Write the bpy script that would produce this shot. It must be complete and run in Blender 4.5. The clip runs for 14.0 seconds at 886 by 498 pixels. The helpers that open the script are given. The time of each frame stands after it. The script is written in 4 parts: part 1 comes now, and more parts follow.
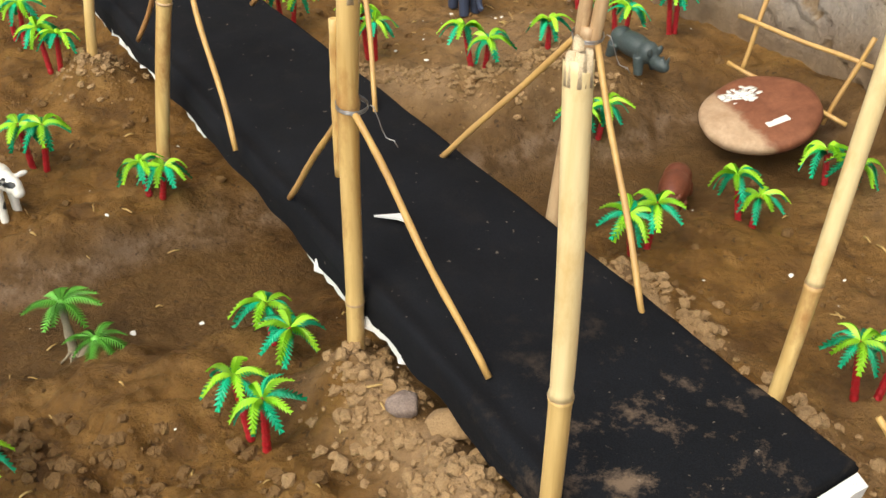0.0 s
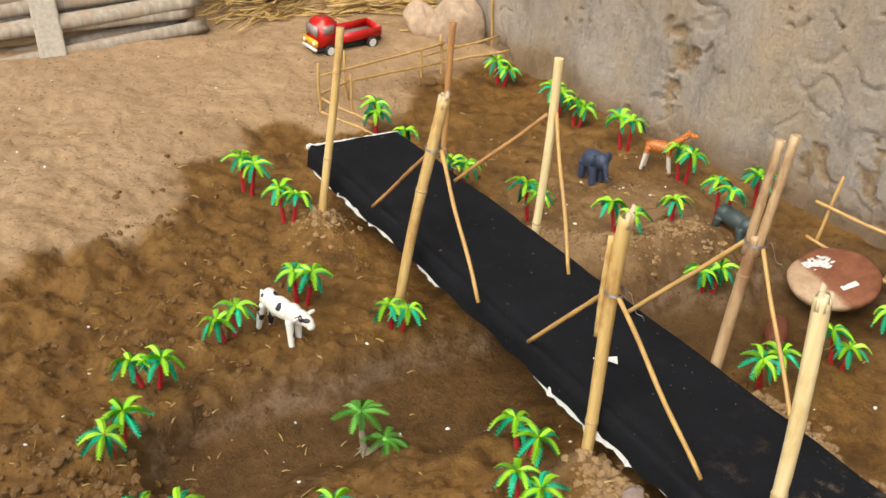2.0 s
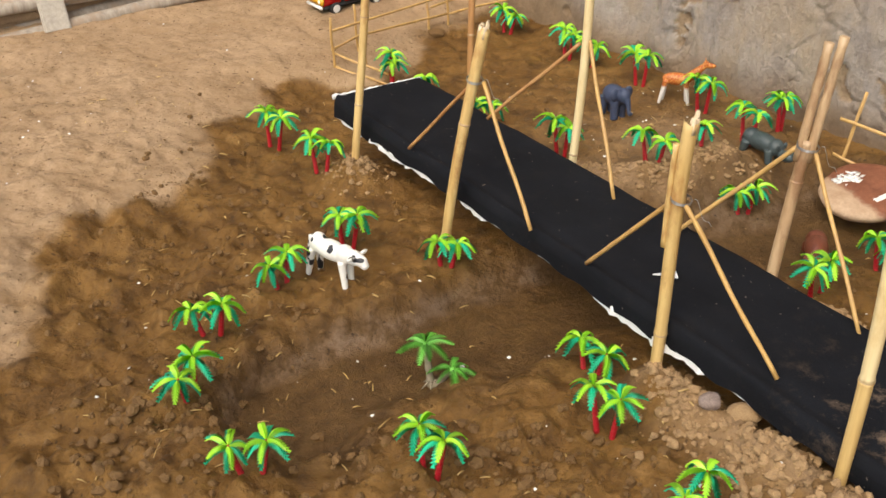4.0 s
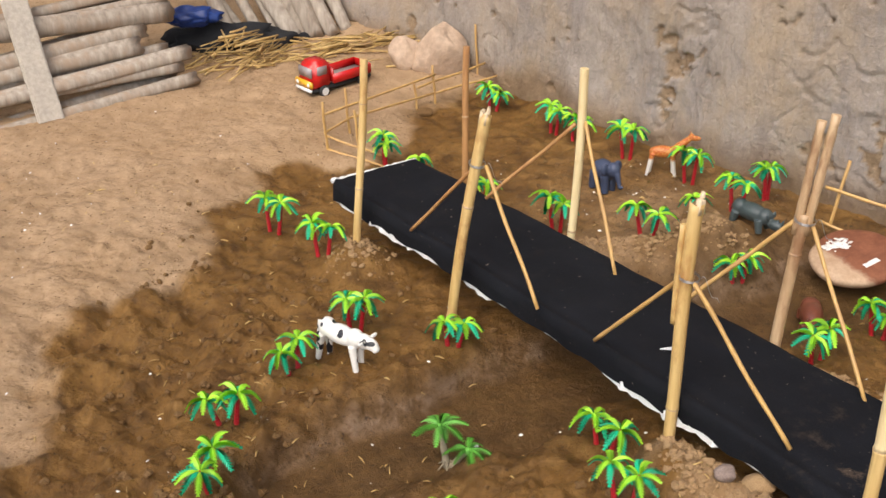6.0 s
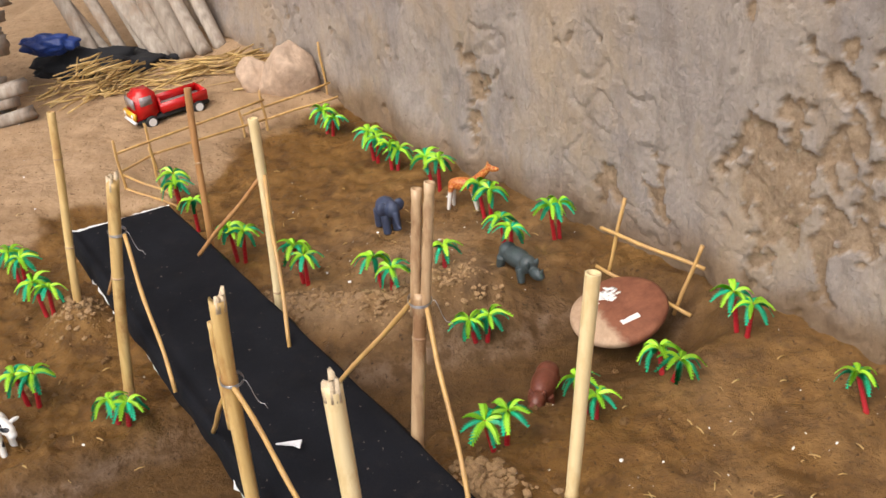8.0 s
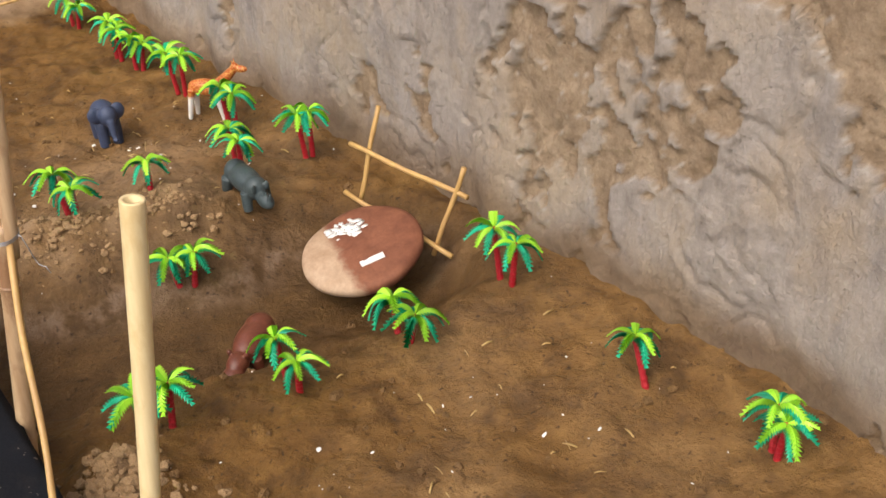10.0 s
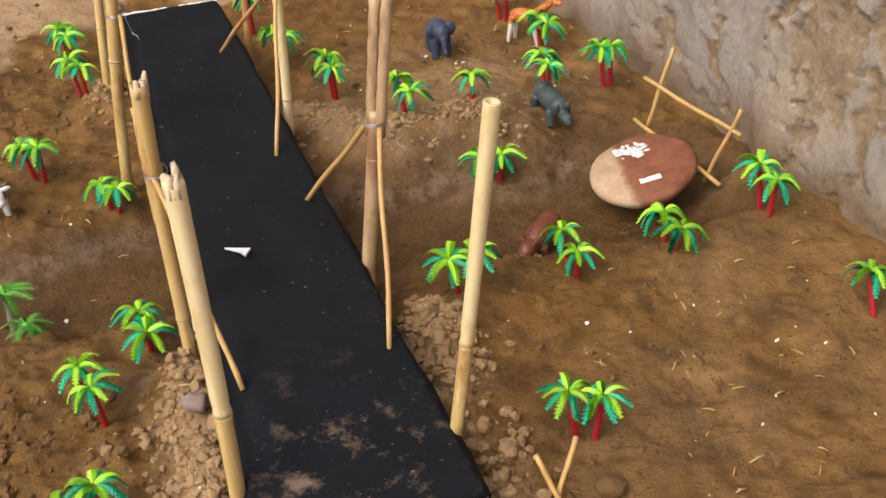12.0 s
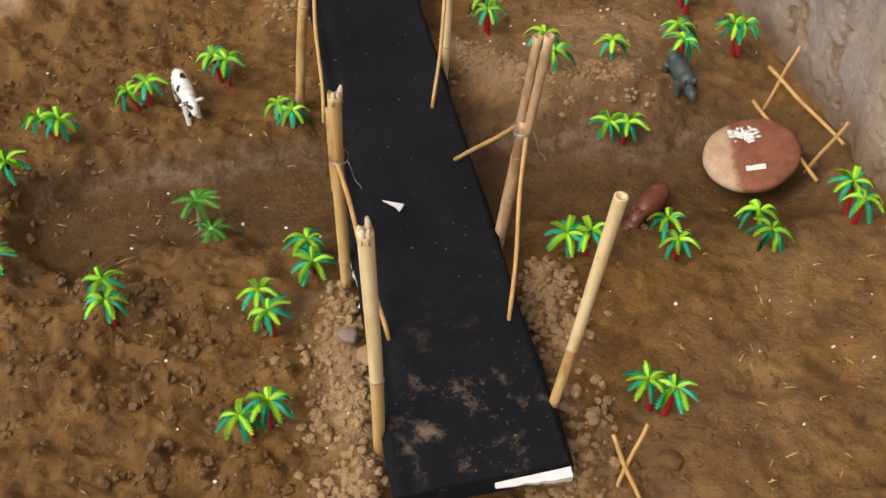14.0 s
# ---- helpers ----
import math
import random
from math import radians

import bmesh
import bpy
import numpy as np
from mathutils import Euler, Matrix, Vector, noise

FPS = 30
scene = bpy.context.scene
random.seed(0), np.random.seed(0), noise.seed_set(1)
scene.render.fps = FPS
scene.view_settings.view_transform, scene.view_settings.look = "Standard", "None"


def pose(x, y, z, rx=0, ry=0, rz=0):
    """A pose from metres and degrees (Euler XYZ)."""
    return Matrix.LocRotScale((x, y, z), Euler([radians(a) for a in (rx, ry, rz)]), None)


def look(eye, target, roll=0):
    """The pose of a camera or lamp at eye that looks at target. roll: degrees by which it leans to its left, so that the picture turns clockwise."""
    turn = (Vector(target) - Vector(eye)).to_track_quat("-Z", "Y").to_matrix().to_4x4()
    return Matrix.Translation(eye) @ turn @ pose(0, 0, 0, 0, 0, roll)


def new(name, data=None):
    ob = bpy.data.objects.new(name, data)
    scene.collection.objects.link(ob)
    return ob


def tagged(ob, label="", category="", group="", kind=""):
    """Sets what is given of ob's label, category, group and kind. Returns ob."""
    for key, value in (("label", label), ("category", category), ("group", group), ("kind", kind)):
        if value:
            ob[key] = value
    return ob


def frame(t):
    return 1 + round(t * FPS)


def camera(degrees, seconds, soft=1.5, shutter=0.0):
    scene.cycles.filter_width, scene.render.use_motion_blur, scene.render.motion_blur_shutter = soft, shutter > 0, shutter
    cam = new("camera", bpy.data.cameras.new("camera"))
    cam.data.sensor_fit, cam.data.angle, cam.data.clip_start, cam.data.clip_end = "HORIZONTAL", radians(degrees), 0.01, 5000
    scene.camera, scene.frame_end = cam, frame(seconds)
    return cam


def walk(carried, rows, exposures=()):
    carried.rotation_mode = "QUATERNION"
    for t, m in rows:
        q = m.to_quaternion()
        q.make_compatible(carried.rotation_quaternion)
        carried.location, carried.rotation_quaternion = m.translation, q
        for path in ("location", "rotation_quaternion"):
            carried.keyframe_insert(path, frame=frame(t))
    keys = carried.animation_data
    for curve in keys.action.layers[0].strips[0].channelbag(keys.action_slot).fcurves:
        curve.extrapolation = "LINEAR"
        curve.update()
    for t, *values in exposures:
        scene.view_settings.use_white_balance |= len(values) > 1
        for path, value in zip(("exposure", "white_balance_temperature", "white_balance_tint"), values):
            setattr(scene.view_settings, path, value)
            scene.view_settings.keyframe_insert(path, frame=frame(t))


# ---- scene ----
cam = camera(42.0, 14.0)
PATH = [
    (0.0, (0.1411, 0.2799, 0.5694), (0.0437, 1.2548, -0.1235), -0.26),
    (0.5, (0.0957, 0.2157, 0.6202), (-0.0270, 1.2053, -0.0474), 0.22),
    (1.0, (0.0447, 0.2321, 0.6264), (-0.0802, 1.2303, -0.0278), 0.83),
    (1.5, (-0.0275, 0.1225, 0.7121), (-0.1472, 1.1408, 0.0886), 1.20),
    (2.0, (-0.0999, -0.0022, 0.8125), (-0.1509, 1.0226, 0.1903), 3.47),
    (2.5, (-0.1137, -0.0090, 0.8049), (-0.1430, 1.0143, 0.1788), 1.12),
    (3.0, (-0.1047, -0.0111, 0.7748), (-0.1574, 0.9921, 0.1184), 0.14),
    (3.5, (-0.1071, -0.0028, 0.7711), (-0.1619, 0.9918, 0.1020), 0.58),
    (3.7, (-0.1427, -0.0234, 0.7585), (-0.1781, 0.9798, 0.1009), 0.90),
    (5.8, (-0.2854, -0.0734, 0.7936), (-0.2576, 0.9785, 0.2169), 0.41),
    (6.0, (-0.2430, -0.0529, 0.7919), (-0.2215, 0.9987, 0.2142), -0.15),
    (6.5, (-0.1021, 0.0144, 0.7994), (-0.1201, 1.0604, 0.2116), -1.93),
    (7.0, (0.0260, 0.0675, 0.8082), (-0.0434, 1.1085, 0.2153), -2.83),
    (7.5, (0.1746, 0.1086, 0.8086), (0.0675, 1.1449, 0.2131), -4.38),
    (8.0, (0.3351, 0.1471, 0.7963), (0.1753, 1.1745, 0.1972), -6.35),
    (8.5, (0.4811, 0.2015, 0.7638), (0.2945, 1.2220, 0.1608), -8.16),
    (8.7, (0.5249, 0.2178, 0.7540), (0.3667, 1.2400, 0.1457), -7.87),
    (10.8, (0.4893, 0.4974, 0.5745), (0.3976, 1.4712, -0.1207), -2.14),
    (11.0, (0.4853, 0.4624, 0.5925), (0.3064, 1.4276, -0.0978), -4.74),
    (11.5, (0.5026, 0.3240, 0.6725), (0.2190, 1.2616, -0.0206), -4.54),
    (12.0, (0.5285, 0.2405, 0.7224), (0.1840, 1.1415, 0.0085), -4.88),
    (12.5, (0.5760, 0.1305, 0.8058), (0.1706, 1.0023, 0.0878), -4.22),
    (13.0, (0.5593, 0.1545, 0.8317), (0.1398, 0.9953, 0.0853), -4.38),
    (13.5, (0.5527, 0.1842, 0.9357), (0.1394, 0.9616, 0.1203), -3.36),
    (14.0, (0.5157, 0.2273, 1.0242), (0.1314, 0.9288, 0.1297), -2.34),
]
EXPOSURES = [(0.0, 0.62, 6850, 2), (3.7, 0.50, 6820, 6), (6.0, 0.52, 6550, 10), (8.7, 0.52, 6550, 11), (11.0, 0.60, 6600, 9), (12.5, 0.44, 6750, 11), (14.0, 0.26, 6800, 11)]
walk(cam, [(t, look(eye, target, roll)) for t, eye, target, roll in PATH], EXPOSURES)

# ---- light ----
world = bpy.data.worlds.new("sky")
scene.world = world
world.use_nodes = True
wn = world.node_tree
sky = wn.nodes.new("ShaderNodeTexSky")
sky.sky_type = "NISHITA"
sky.sun_disc = False
sky.sun_elevation = radians(58)
sky.sun_rotation = radians(215)
sky.air_density = 1.0
sky.dust_density = 4.0
wn.nodes["Background"].inputs["Strength"].default_value = 0.15
wn.links.new(sky.outputs["Color"], wn.nodes["Background"].inputs["Color"])
sun_data = bpy.data.lights.new("sun", "SUN")
sun_data.energy, sun_data.angle, sun_data.color = 1.5, radians(50), (1.0, 0.93, 0.83)
sun = new("sun", sun_data)
sun.matrix_world = look((-0.9, -1.6, 3.0), (0.1, 1.2, 0.0))


# ---- materials ----
def mat(name, rough=0.6, metal=0.0):
    m = bpy.data.materials.new(name)
    m.use_nodes = True
    b = m.node_tree.nodes["Principled BSDF"]
    b.inputs["Roughness"].default_value, b.inputs["Metallic"].default_value = rough, metal
    return m, m.node_tree, b


def node(nt, kind, **values):
    n = nt.nodes.new(kind)
    for key, value in values.items():
        n.inputs[key].default_value = value
    return n


def noise_of(nt, scale, detail=6.0, rough=0.6, stretch=None, coord="Object"):
    tc = nt.nodes.new("ShaderNodeTexCoord")
    n = node(nt, "ShaderNodeTexNoise", Scale=scale, Detail=detail, Roughness=rough)
    if stretch:
        mp = node(nt, "ShaderNodeMapping", Scale=stretch)
        nt.links.new(tc.outputs[coord], mp.inputs["Vector"])
        nt.links.new(mp.outputs["Vector"], n.inputs["Vector"])
    else:
        nt.links.new(tc.outputs[coord], n.inputs["Vector"])
    return n.outputs["Fac"]


def steps(nt, fac, *stops):
    r = nt.nodes.new("ShaderNodeValToRGB")
    while len(r.color_ramp.elements) < len(stops):
        r.color_ramp.elements.new(0.5)
    for e, (at, colour) in zip(r.color_ramp.elements, stops):
        e.position = at
        e.color = (*colour, 1) if len(colour) == 3 else colour
    nt.links.new(fac, r.inputs["Fac"])
    return r.outputs["Color"]


def mix(nt, fac, a, b, how="MIX"):
    m = nt.nodes.new("ShaderNodeMix")
    m.data_type, m.blend_type = "RGBA", how
    for sock, v in ((m.inputs[0], fac), (m.inputs[6], a), (m.inputs[7], b)):
        if isinstance(v, bpy.types.NodeSocket):
            nt.links.new(v, sock)
        else:
            sock.default_value = v if isinstance(v, (int, float)) else (*v, 1)
    return m.outputs[2]


def relief(nt, b, *layers):
    """Stacked bumps: (height socket, strength, distance)."""
    last = None
    for h, strength, far in layers:
        n = node(nt, "ShaderNodeBump", Strength=strength, Distance=far)
        nt.links.new(h, n.inputs["Height"])
        if last:
            nt.links.new(last, n.inputs["Normal"])
        last = n.outputs["Normal"]
    nt.links.new(last, b.inputs["Normal"])


def simple(name, colour, rough=0.5, vary=0.25, scale=60.0, bump=0.2, far=0.0006, metal=0.0):
    """One colour with mottling at two scales and a fine relief."""
    m, nt, b = mat(name, rough, metal)
    n1, n2 = noise_of(nt, scale), noise_of(nt, scale * 6)
    dark = tuple(c * (1 - vary) for c in colour)
    c1 = steps(nt, n1, (0.3, dark), (0.7, colour))
    c2 = mix(nt, 0.35, c1, steps(nt, n2, (0.35, dark), (0.65, tuple(min(1, c * (1 + vary)) for c in colour))))
    nt.links.new(c2, b.inputs["Base Color"])
    relief(nt, b, (n2, bump, far))
    return m


def layer(nt, name):
    a = nt.nodes.new("ShaderNodeAttribute")
    a.attribute_name = name
    return a.outputs["Fac"]


def ground_material():
    m, nt, b = mat("mud_and_sand", 0.8)
    big, mid, fine = noise_of(nt, 9), noise_of(nt, 45, 8, 0.65), noise_of(nt, 260, 6, 0.7)
    mud = steps(nt, big, (0.30, (0.125, 0.060, 0.0140)), (0.5, (0.190, 0.099, 0.026)), (0.72, (0.262, 0.147, 0.046)))
    mud = mix(nt, 0.5, mud, steps(nt, mid, (0.32, (0.062, 0.029, 0.007)), (0.5, (0.185, 0.097, 0.026)), (0.72, (0.31, 0.182, 0.066))))
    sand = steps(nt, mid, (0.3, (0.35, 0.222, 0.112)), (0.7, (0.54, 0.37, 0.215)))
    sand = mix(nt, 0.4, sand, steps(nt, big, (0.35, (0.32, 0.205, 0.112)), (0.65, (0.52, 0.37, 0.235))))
    stain = noise_of(nt, 20, 7, 0.62)
    mud = mix(nt, 0.85, mud, steps(nt, stain, (0.36, (0.46, 0.42, 0.38)), (0.50, (1, 1, 1)), (0.68, (1.0, 0.98, 0.94))), "MULTIPLY")
    mud = mix(nt, steps(nt, stain, (0.58, (0, 0, 0)), (0.72, (0.55, 0.55, 0.55))), mud, (0.37, 0.225, 0.088))
    mud = mix(nt, 1.0, mud, (1.07, 1.02, 0.86), "MULTIPLY")
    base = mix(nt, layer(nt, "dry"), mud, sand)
    base = mix(nt, layer(nt, "bed"), base, steps(nt, mid, (0.3, (0.062, 0.032, 0.010)), (0.7, (0.140, 0.077, 0.028))))
    silt = node(nt, "ShaderNodeMath", **{})
    silt.operation = "MULTIPLY"
    nt.links.new(layer(nt, "silt"), silt.inputs[0])
    nt.links.new(steps(nt, mid, (0.42, (0, 0, 0)), (0.62, (1, 1, 1))), silt.inputs[1])
    base = mix(nt, silt.outputs[0], base, (0.27, 0.185, 0.125))
    specks = steps(nt, noise_of(nt, 150, 3, 0.6), (0.30, (0.22, 0.18, 0.14)), (0.38, (1, 1, 1)))
    base = mix(nt, 0.8, base, specks, "MULTIPLY")
    base = mix(nt, 0.5, base, steps(nt, fine, (0.3, (0.62, 0.60, 0.58)), (0.7, (1, 1, 1))), "MULTIPLY")
    nt.links.new(base, b.inputs["Base Color"])
    wet = steps(nt, mid, (0.35, (0.42, 0.42, 0.42)), (0.65, (0.75, 0.75, 0.75)))
    wet = mix(nt, layer(nt, "bed"), wet, (0.38, 0.38, 0.38))
    nt.links.new(mix(nt, layer(nt, "dry"), wet, (0.95, 0.95, 0.95)), b.inputs["Roughness"])
    b.inputs["Specular IOR Level"].default_value = 0.30
    relief(nt, b, (mid, 0.75, 0.007), (noise_of(nt, 110, 8, 0.7), 0.8, 0.004), (fine, 0.8, 0.0024))
    return m


def wall_material():
    m, nt, b = mat("old_mud_plaster", 0.9)
    big, mid, fine = noise_of(nt, 5), noise_of(nt, 28, 8, 0.65), noise_of(nt, 190, 6, 0.7)
    streak = noise_of(nt, 10, 6, 0.6, (1, 1, 0.22))
    skin = steps(nt, big, (0.3, (0.270, 0.245, 0.245)), (0.5, (0.38, 0.335, 0.295)), (0.7, (0.47, 0.395, 0.310)))
    skin = mix(nt, 0.55, skin, steps(nt, streak, (0.33, (0.255, 0.230, 0.222)), (0.5, (0.37, 0.315, 0.26)), (0.7, (0.47, 0.395, 0.31))))
    skin = mix(nt, 0.35, skin, steps(nt, mid, (0.3, (0.27, 0.235, 0.205)), (0.7, (0.50, 0.435, 0.36))))
    earth = steps(nt, mid, (0.3, (0.225, 0.150, 0.085)), (0.5, (0.33, 0.232, 0.138)), (0.7, (0.42, 0.31, 0.20)))
    flecks = noise_of(nt, 75, 8, 0.72)
    runs = noise_of(nt, 34, 8, 0.7, (1, 1, 0.3))
    skin = mix(nt, 0.5, skin, steps(nt, runs, (0.36, (0.62, 0.58, 0.55)), (0.5, (1, 1, 1)), (0.66, (1.0, 0.96, 0.88))), "MULTIPLY")
    tan = noise_of(nt, 8, 7, 0.65, (1, 1, 0.6))
    skin = mix(nt, steps(nt, tan, (0.46, (0, 0, 0)), (0.62, (0.65, 0.65, 0.65))), skin, (0.44, 0.335, 0.215))
    skin = mix(nt, 1.0, skin, (1.00, 1.00, 1.02), "MULTIPLY")
    earth = mix(nt, 0.45, earth, steps(nt, flecks, (0.34, (0.15, 0.092, 0.05)), (0.66, (0.50, 0.38, 0.26))))
    base = mix(nt, layer(nt, "peel"), skin, earth)
    base = mix(nt, layer(nt, "rim"), base, (0.54, 0.50, 0.45))
    base = mix(nt, steps(nt, flecks, (0.28, (0.85, 0.85, 0.85)), (0.36, (0, 0, 0))), base, (0.11, 0.085, 0.06))
    base = mix(nt, layer(nt, "damp"), base, steps(nt, mid, (0.3, (0.165, 0.098, 0.045)), (0.7, (0.28, 0.185, 0.100))))
    base = mix(nt, 0.55, base, steps(nt, fine, (0.3, (0.62, 0.60, 0.58)), (0.7, (1, 1, 1))), "MULTIPLY")
    nt.links.new(base, b.inputs["Base Color"])
    relief(nt, b, (mid, 0.7, 0.008), (runs, 0.6, 0.006), (flecks, 0.8, 0.005), (fine, 0.6, 0.002))
    return m


def bamboo_material(name, pale, dark, scar):
    m, nt, b = mat(name, 0.42)
    along = noise_of(nt, 90, 6, 0.6, (1, 1, 0.05))
    blot = noise_of(nt, 30, 6, 0.65, (1, 1, 0.45))
    c = steps(nt, along, (0.3, dark), (0.65, pale))
    c = mix(nt, steps(nt, blot, (0.50, (0, 0, 0)), (0.64, (0.85, 0.85, 0.85))), c, scar)
    nt.links.new(c, b.inputs["Base Color"])
    relief(nt, b, (along, 0.3, 0.0008))
    return m


def fabric_material():
    m, nt, b = mat("black_cloth", 0.85)
    weave, blot, dust = noise_of(nt, 900, 2), noise_of(nt, 16, 6), noise_of(nt, 34, 12, 0.74)
    c = steps(nt, blot, (0.3, (0.0036, 0.0042, 0.0062)), (0.7, (0.0085, 0.0095, 0.0130)))
    c = mix(nt, 0.35, c, steps(nt, weave, (0.4, (0.003, 0.0035, 0.005)), (0.6, (0.012, 0.013, 0.016))))
    spot = steps(nt, noise_of(nt, 150, 2), (0.71, (0, 0, 0)), (0.75, (0.55, 0.55, 0.55)))
    c = mix(nt, spot, c, (0.24, 0.20, 0.16))
    d = node(nt, "ShaderNodeMath")
    d.operation = "MULTIPLY"
    nt.links.new(layer(nt, "dust"), d.inputs[0])
    nt.links.new(steps(nt, dust, (0.53, (0, 0, 0)), (0.68, (0.6, 0.6, 0.6))), d.inputs[1])
    c = mix(nt, d.outputs[0], c, (0.30, 0.21, 0.14))
    nt.links.new(c, b.inputs["Base Color"])
    b.inputs["Specular IOR Level"].default_value = 0.16
    relief(nt, b, (blot, 0.25, 0.006), (weave, 0.3, 0.0005))
    return m


def clay_material():
    m, nt, b = mat("clay", 0.75)
    tc = nt.nodes.new("ShaderNodeTexCoord")
    sep = nt.nodes.new("ShaderNodeSeparateXYZ")
    nt.links.new(tc.outputs["Object"], sep.inputs["Vector"])
    mid, fine = noise_of(nt, 50), noise_of(nt, 300)
    dry = steps(nt, mid, (0.3, (0.40, 0.255, 0.150)), (0.7, (0.56, 0.40, 0.265)))
    damp = steps(nt, mid, (0.3, (0.150, 0.046, 0.020)), (0.7, (0.270, 0.100, 0.048)))
    edge = node(nt, "ShaderNodeMath")
    edge.operation = "MULTIPLY_ADD"
    nt.links.new(mid, edge.inputs[0])
    edge.inputs[1].default_value = 0.035
    nt.links.new(sep.outputs["Y"], edge.inputs[2])
    shifted = node(nt, "ShaderNodeMath")
    shifted.operation = "ADD"
    nt.links.new(edge.outputs[0], shifted.inputs[0])
    shifted.inputs[1].default_value = 0.012
    line = steps(nt, shifted.outputs[0], (0.0, (0, 0, 0)), (0.010, (1, 1, 1)))
    c = mix(nt, line, dry, damp)
    c = mix(nt, 0.4, c, steps(nt, fine, (0.3, (0.6, 0.6, 0.6)), (0.7, (1, 1, 1))), "MULTIPLY")
    nt.links.new(c, b.inputs["Base Color"])
    relief(nt, b, (mid, 0.3, 0.003), (fine, 0.4, 0.0008))
    return m


def spotted(name, ground, patch, scale, at, rough=0.45, shift=(0, 0, 0)):
    """A figurine's paint: patches of a second colour."""
    m, nt, b = mat(name, rough)
    n = noise_of(nt, scale, 1.5, 0.4, (1, 1, 1))
    nt.nodes["Mapping"].inputs["Location"].default_value = shift
    f = noise_of(nt, 400)
    c = mix(nt, steps(nt, n, (at, (0, 0, 0)), (at + 0.02, (1, 1, 1))), ground, patch)
    c = mix(nt, 0.25, c, steps(nt, f, (0.3, (0.6, 0.6, 0.6)), (0.7, (1, 1, 1))), "MULTIPLY")
    nt.links.new(c, b.inputs["Base Color"])
    relief(nt, b, (f, 0.2, 0.0006))
    return m


def giraffe_material():
    m, nt, b = mat("giraffe_paint", 0.45)
    tc = nt.nodes.new("ShaderNodeTexCoord")
    sep = nt.nodes.new("ShaderNodeSeparateXYZ")
    nt.links.new(tc.outputs["Object"], sep.inputs["Vector"])
    v = node(nt, "ShaderNodeTexVoronoi", Scale=260.0)
    v.feature = "DISTANCE_TO_EDGE"
    nt.links.new(tc.outputs["Object"], v.inputs["Vector"])
    coat = steps(nt, v.outputs["Distance"], (0.04, (0.62, 0.30, 0.08)), (0.10, (0.42, 0.085, 0.012)))
    h = node(nt, "ShaderNodeMath")
    h.operation = "MULTIPLY"
    nt.links.new(sep.outputs["Z"], h.inputs[0])
    h.inputs[1].default_value = 10.0
    nt.links.new(mix(nt, steps(nt, h.outputs[0], (0.27, (0, 0, 0)), (0.31, (1, 1, 1))), (0.75, 0.72, 0.66), coat), b.inputs["Base Color"])
    return m


M_GROUND, M_WALL, M_CLOTH, M_CLAY = ground_material(), wall_material(), fabric_material(), clay_material()
M_FOAM = simple("white_foam", (0.78, 0.78, 0.77), 0.8, 0.12, 80, 0.5, 0.0012)
M_CANE = bamboo_material("cane", (0.68, 0.49, 0.21), (0.46, 0.28, 0.09), (0.33, 0.15, 0.045))
M_CANE_PALE = bamboo_material("cane_pale", (0.80, 0.66, 0.38), (0.66, 0.50, 0.25), (0.60, 0.42, 0.18))
M_CANE_BROWN = bamboo_material("cane_brown", (0.54, 0.38, 0.22), (0.34, 0.20, 0.10), (0.22, 0.105, 0.048))
M_TWIG = bamboo_material("twig", (0.60, 0.38, 0.13), (0.42, 0.24, 0.08), (0.50, 0.30, 0.12))
M_TWIG_RED = bamboo_material("twig_red", (0.46, 0.24, 0.09), (0.32, 0.15, 0.055), (0.5, 0.28, 0.11))
M_PITH = simple("split_cane", (0.72, 0.57, 0.38), 0.8, 0.45, 200, 0.5)
M_WIRE = simple("wire", (0.42, 0.42, 0.43), 0.35, 0.2, 200, 0.1, 0.0002, 0.9)
M_LIME = simple("lime_plastic", (0.47, 0.90, 0.055), 0.36, 0.18, 120, 0.15)
M_TEAL = simple("teal_plastic", (0.010, 0.56, 0.300), 0.36, 0.25, 120, 0.15)
M_RED = simple("red_plastic", (0.47, 0.012, 0.022), 0.40, 0.35, 220, 0.5, 0.0008)
M_FERN = simple("fern_green", (0.15, 0.50, 0.06), 0.42, 0.35, 120, 0.2)
M_STEM = simple("fern_stem", (0.30, 0.25, 0.17), 0.8, 0.4, 120, 0.5)
M_COW = spotted("cow_paint", (0.80, 0.78, 0.72), (0.012, 0.013, 0.018), 88, 0.585, 0.45, (0.31, 0.17, 0.05))
M_ELEPHANT = simple("elephant_paint", (0.045, 0.062, 0.115), 0.55, 0.35, 90, 0.3)
M_RHINO = simple("rhino_paint", (0.058, 0.078, 0.080), 0.45, 0.45, 90, 0.4)
M_HIPPO = simple("hippo_paint", (0.175, 0.052, 0.028), 0.35, 0.45, 90, 0.3)
M_GIRAFFE = giraffe_material()
M_TRUCK = simple("truck_red", (0.56, 0.012, 0.012), 0.25, 0.12, 60, 0.03)
M_YELLOW = simple("truck_yellow", (0.75, 0.40, 0.02), 0.3, 0.12, 60, 0.03)
M_TYRE = simple("tyre_black", (0.02, 0.02, 0.02), 0.6, 0.3, 200, 0.3)
M_HUB = simple("hub_white", (0.78, 0.78, 0.76), 0.35, 0.1, 100, 0.05)
M_GREYBED = simple("bed_grey", (0.42, 0.40, 0.38), 0.6, 0.2, 60, 0.1)
M_GLASS = simple("window_tint", (0.30, 0.26, 0.26), 0.12, 0.2, 60, 0.02)
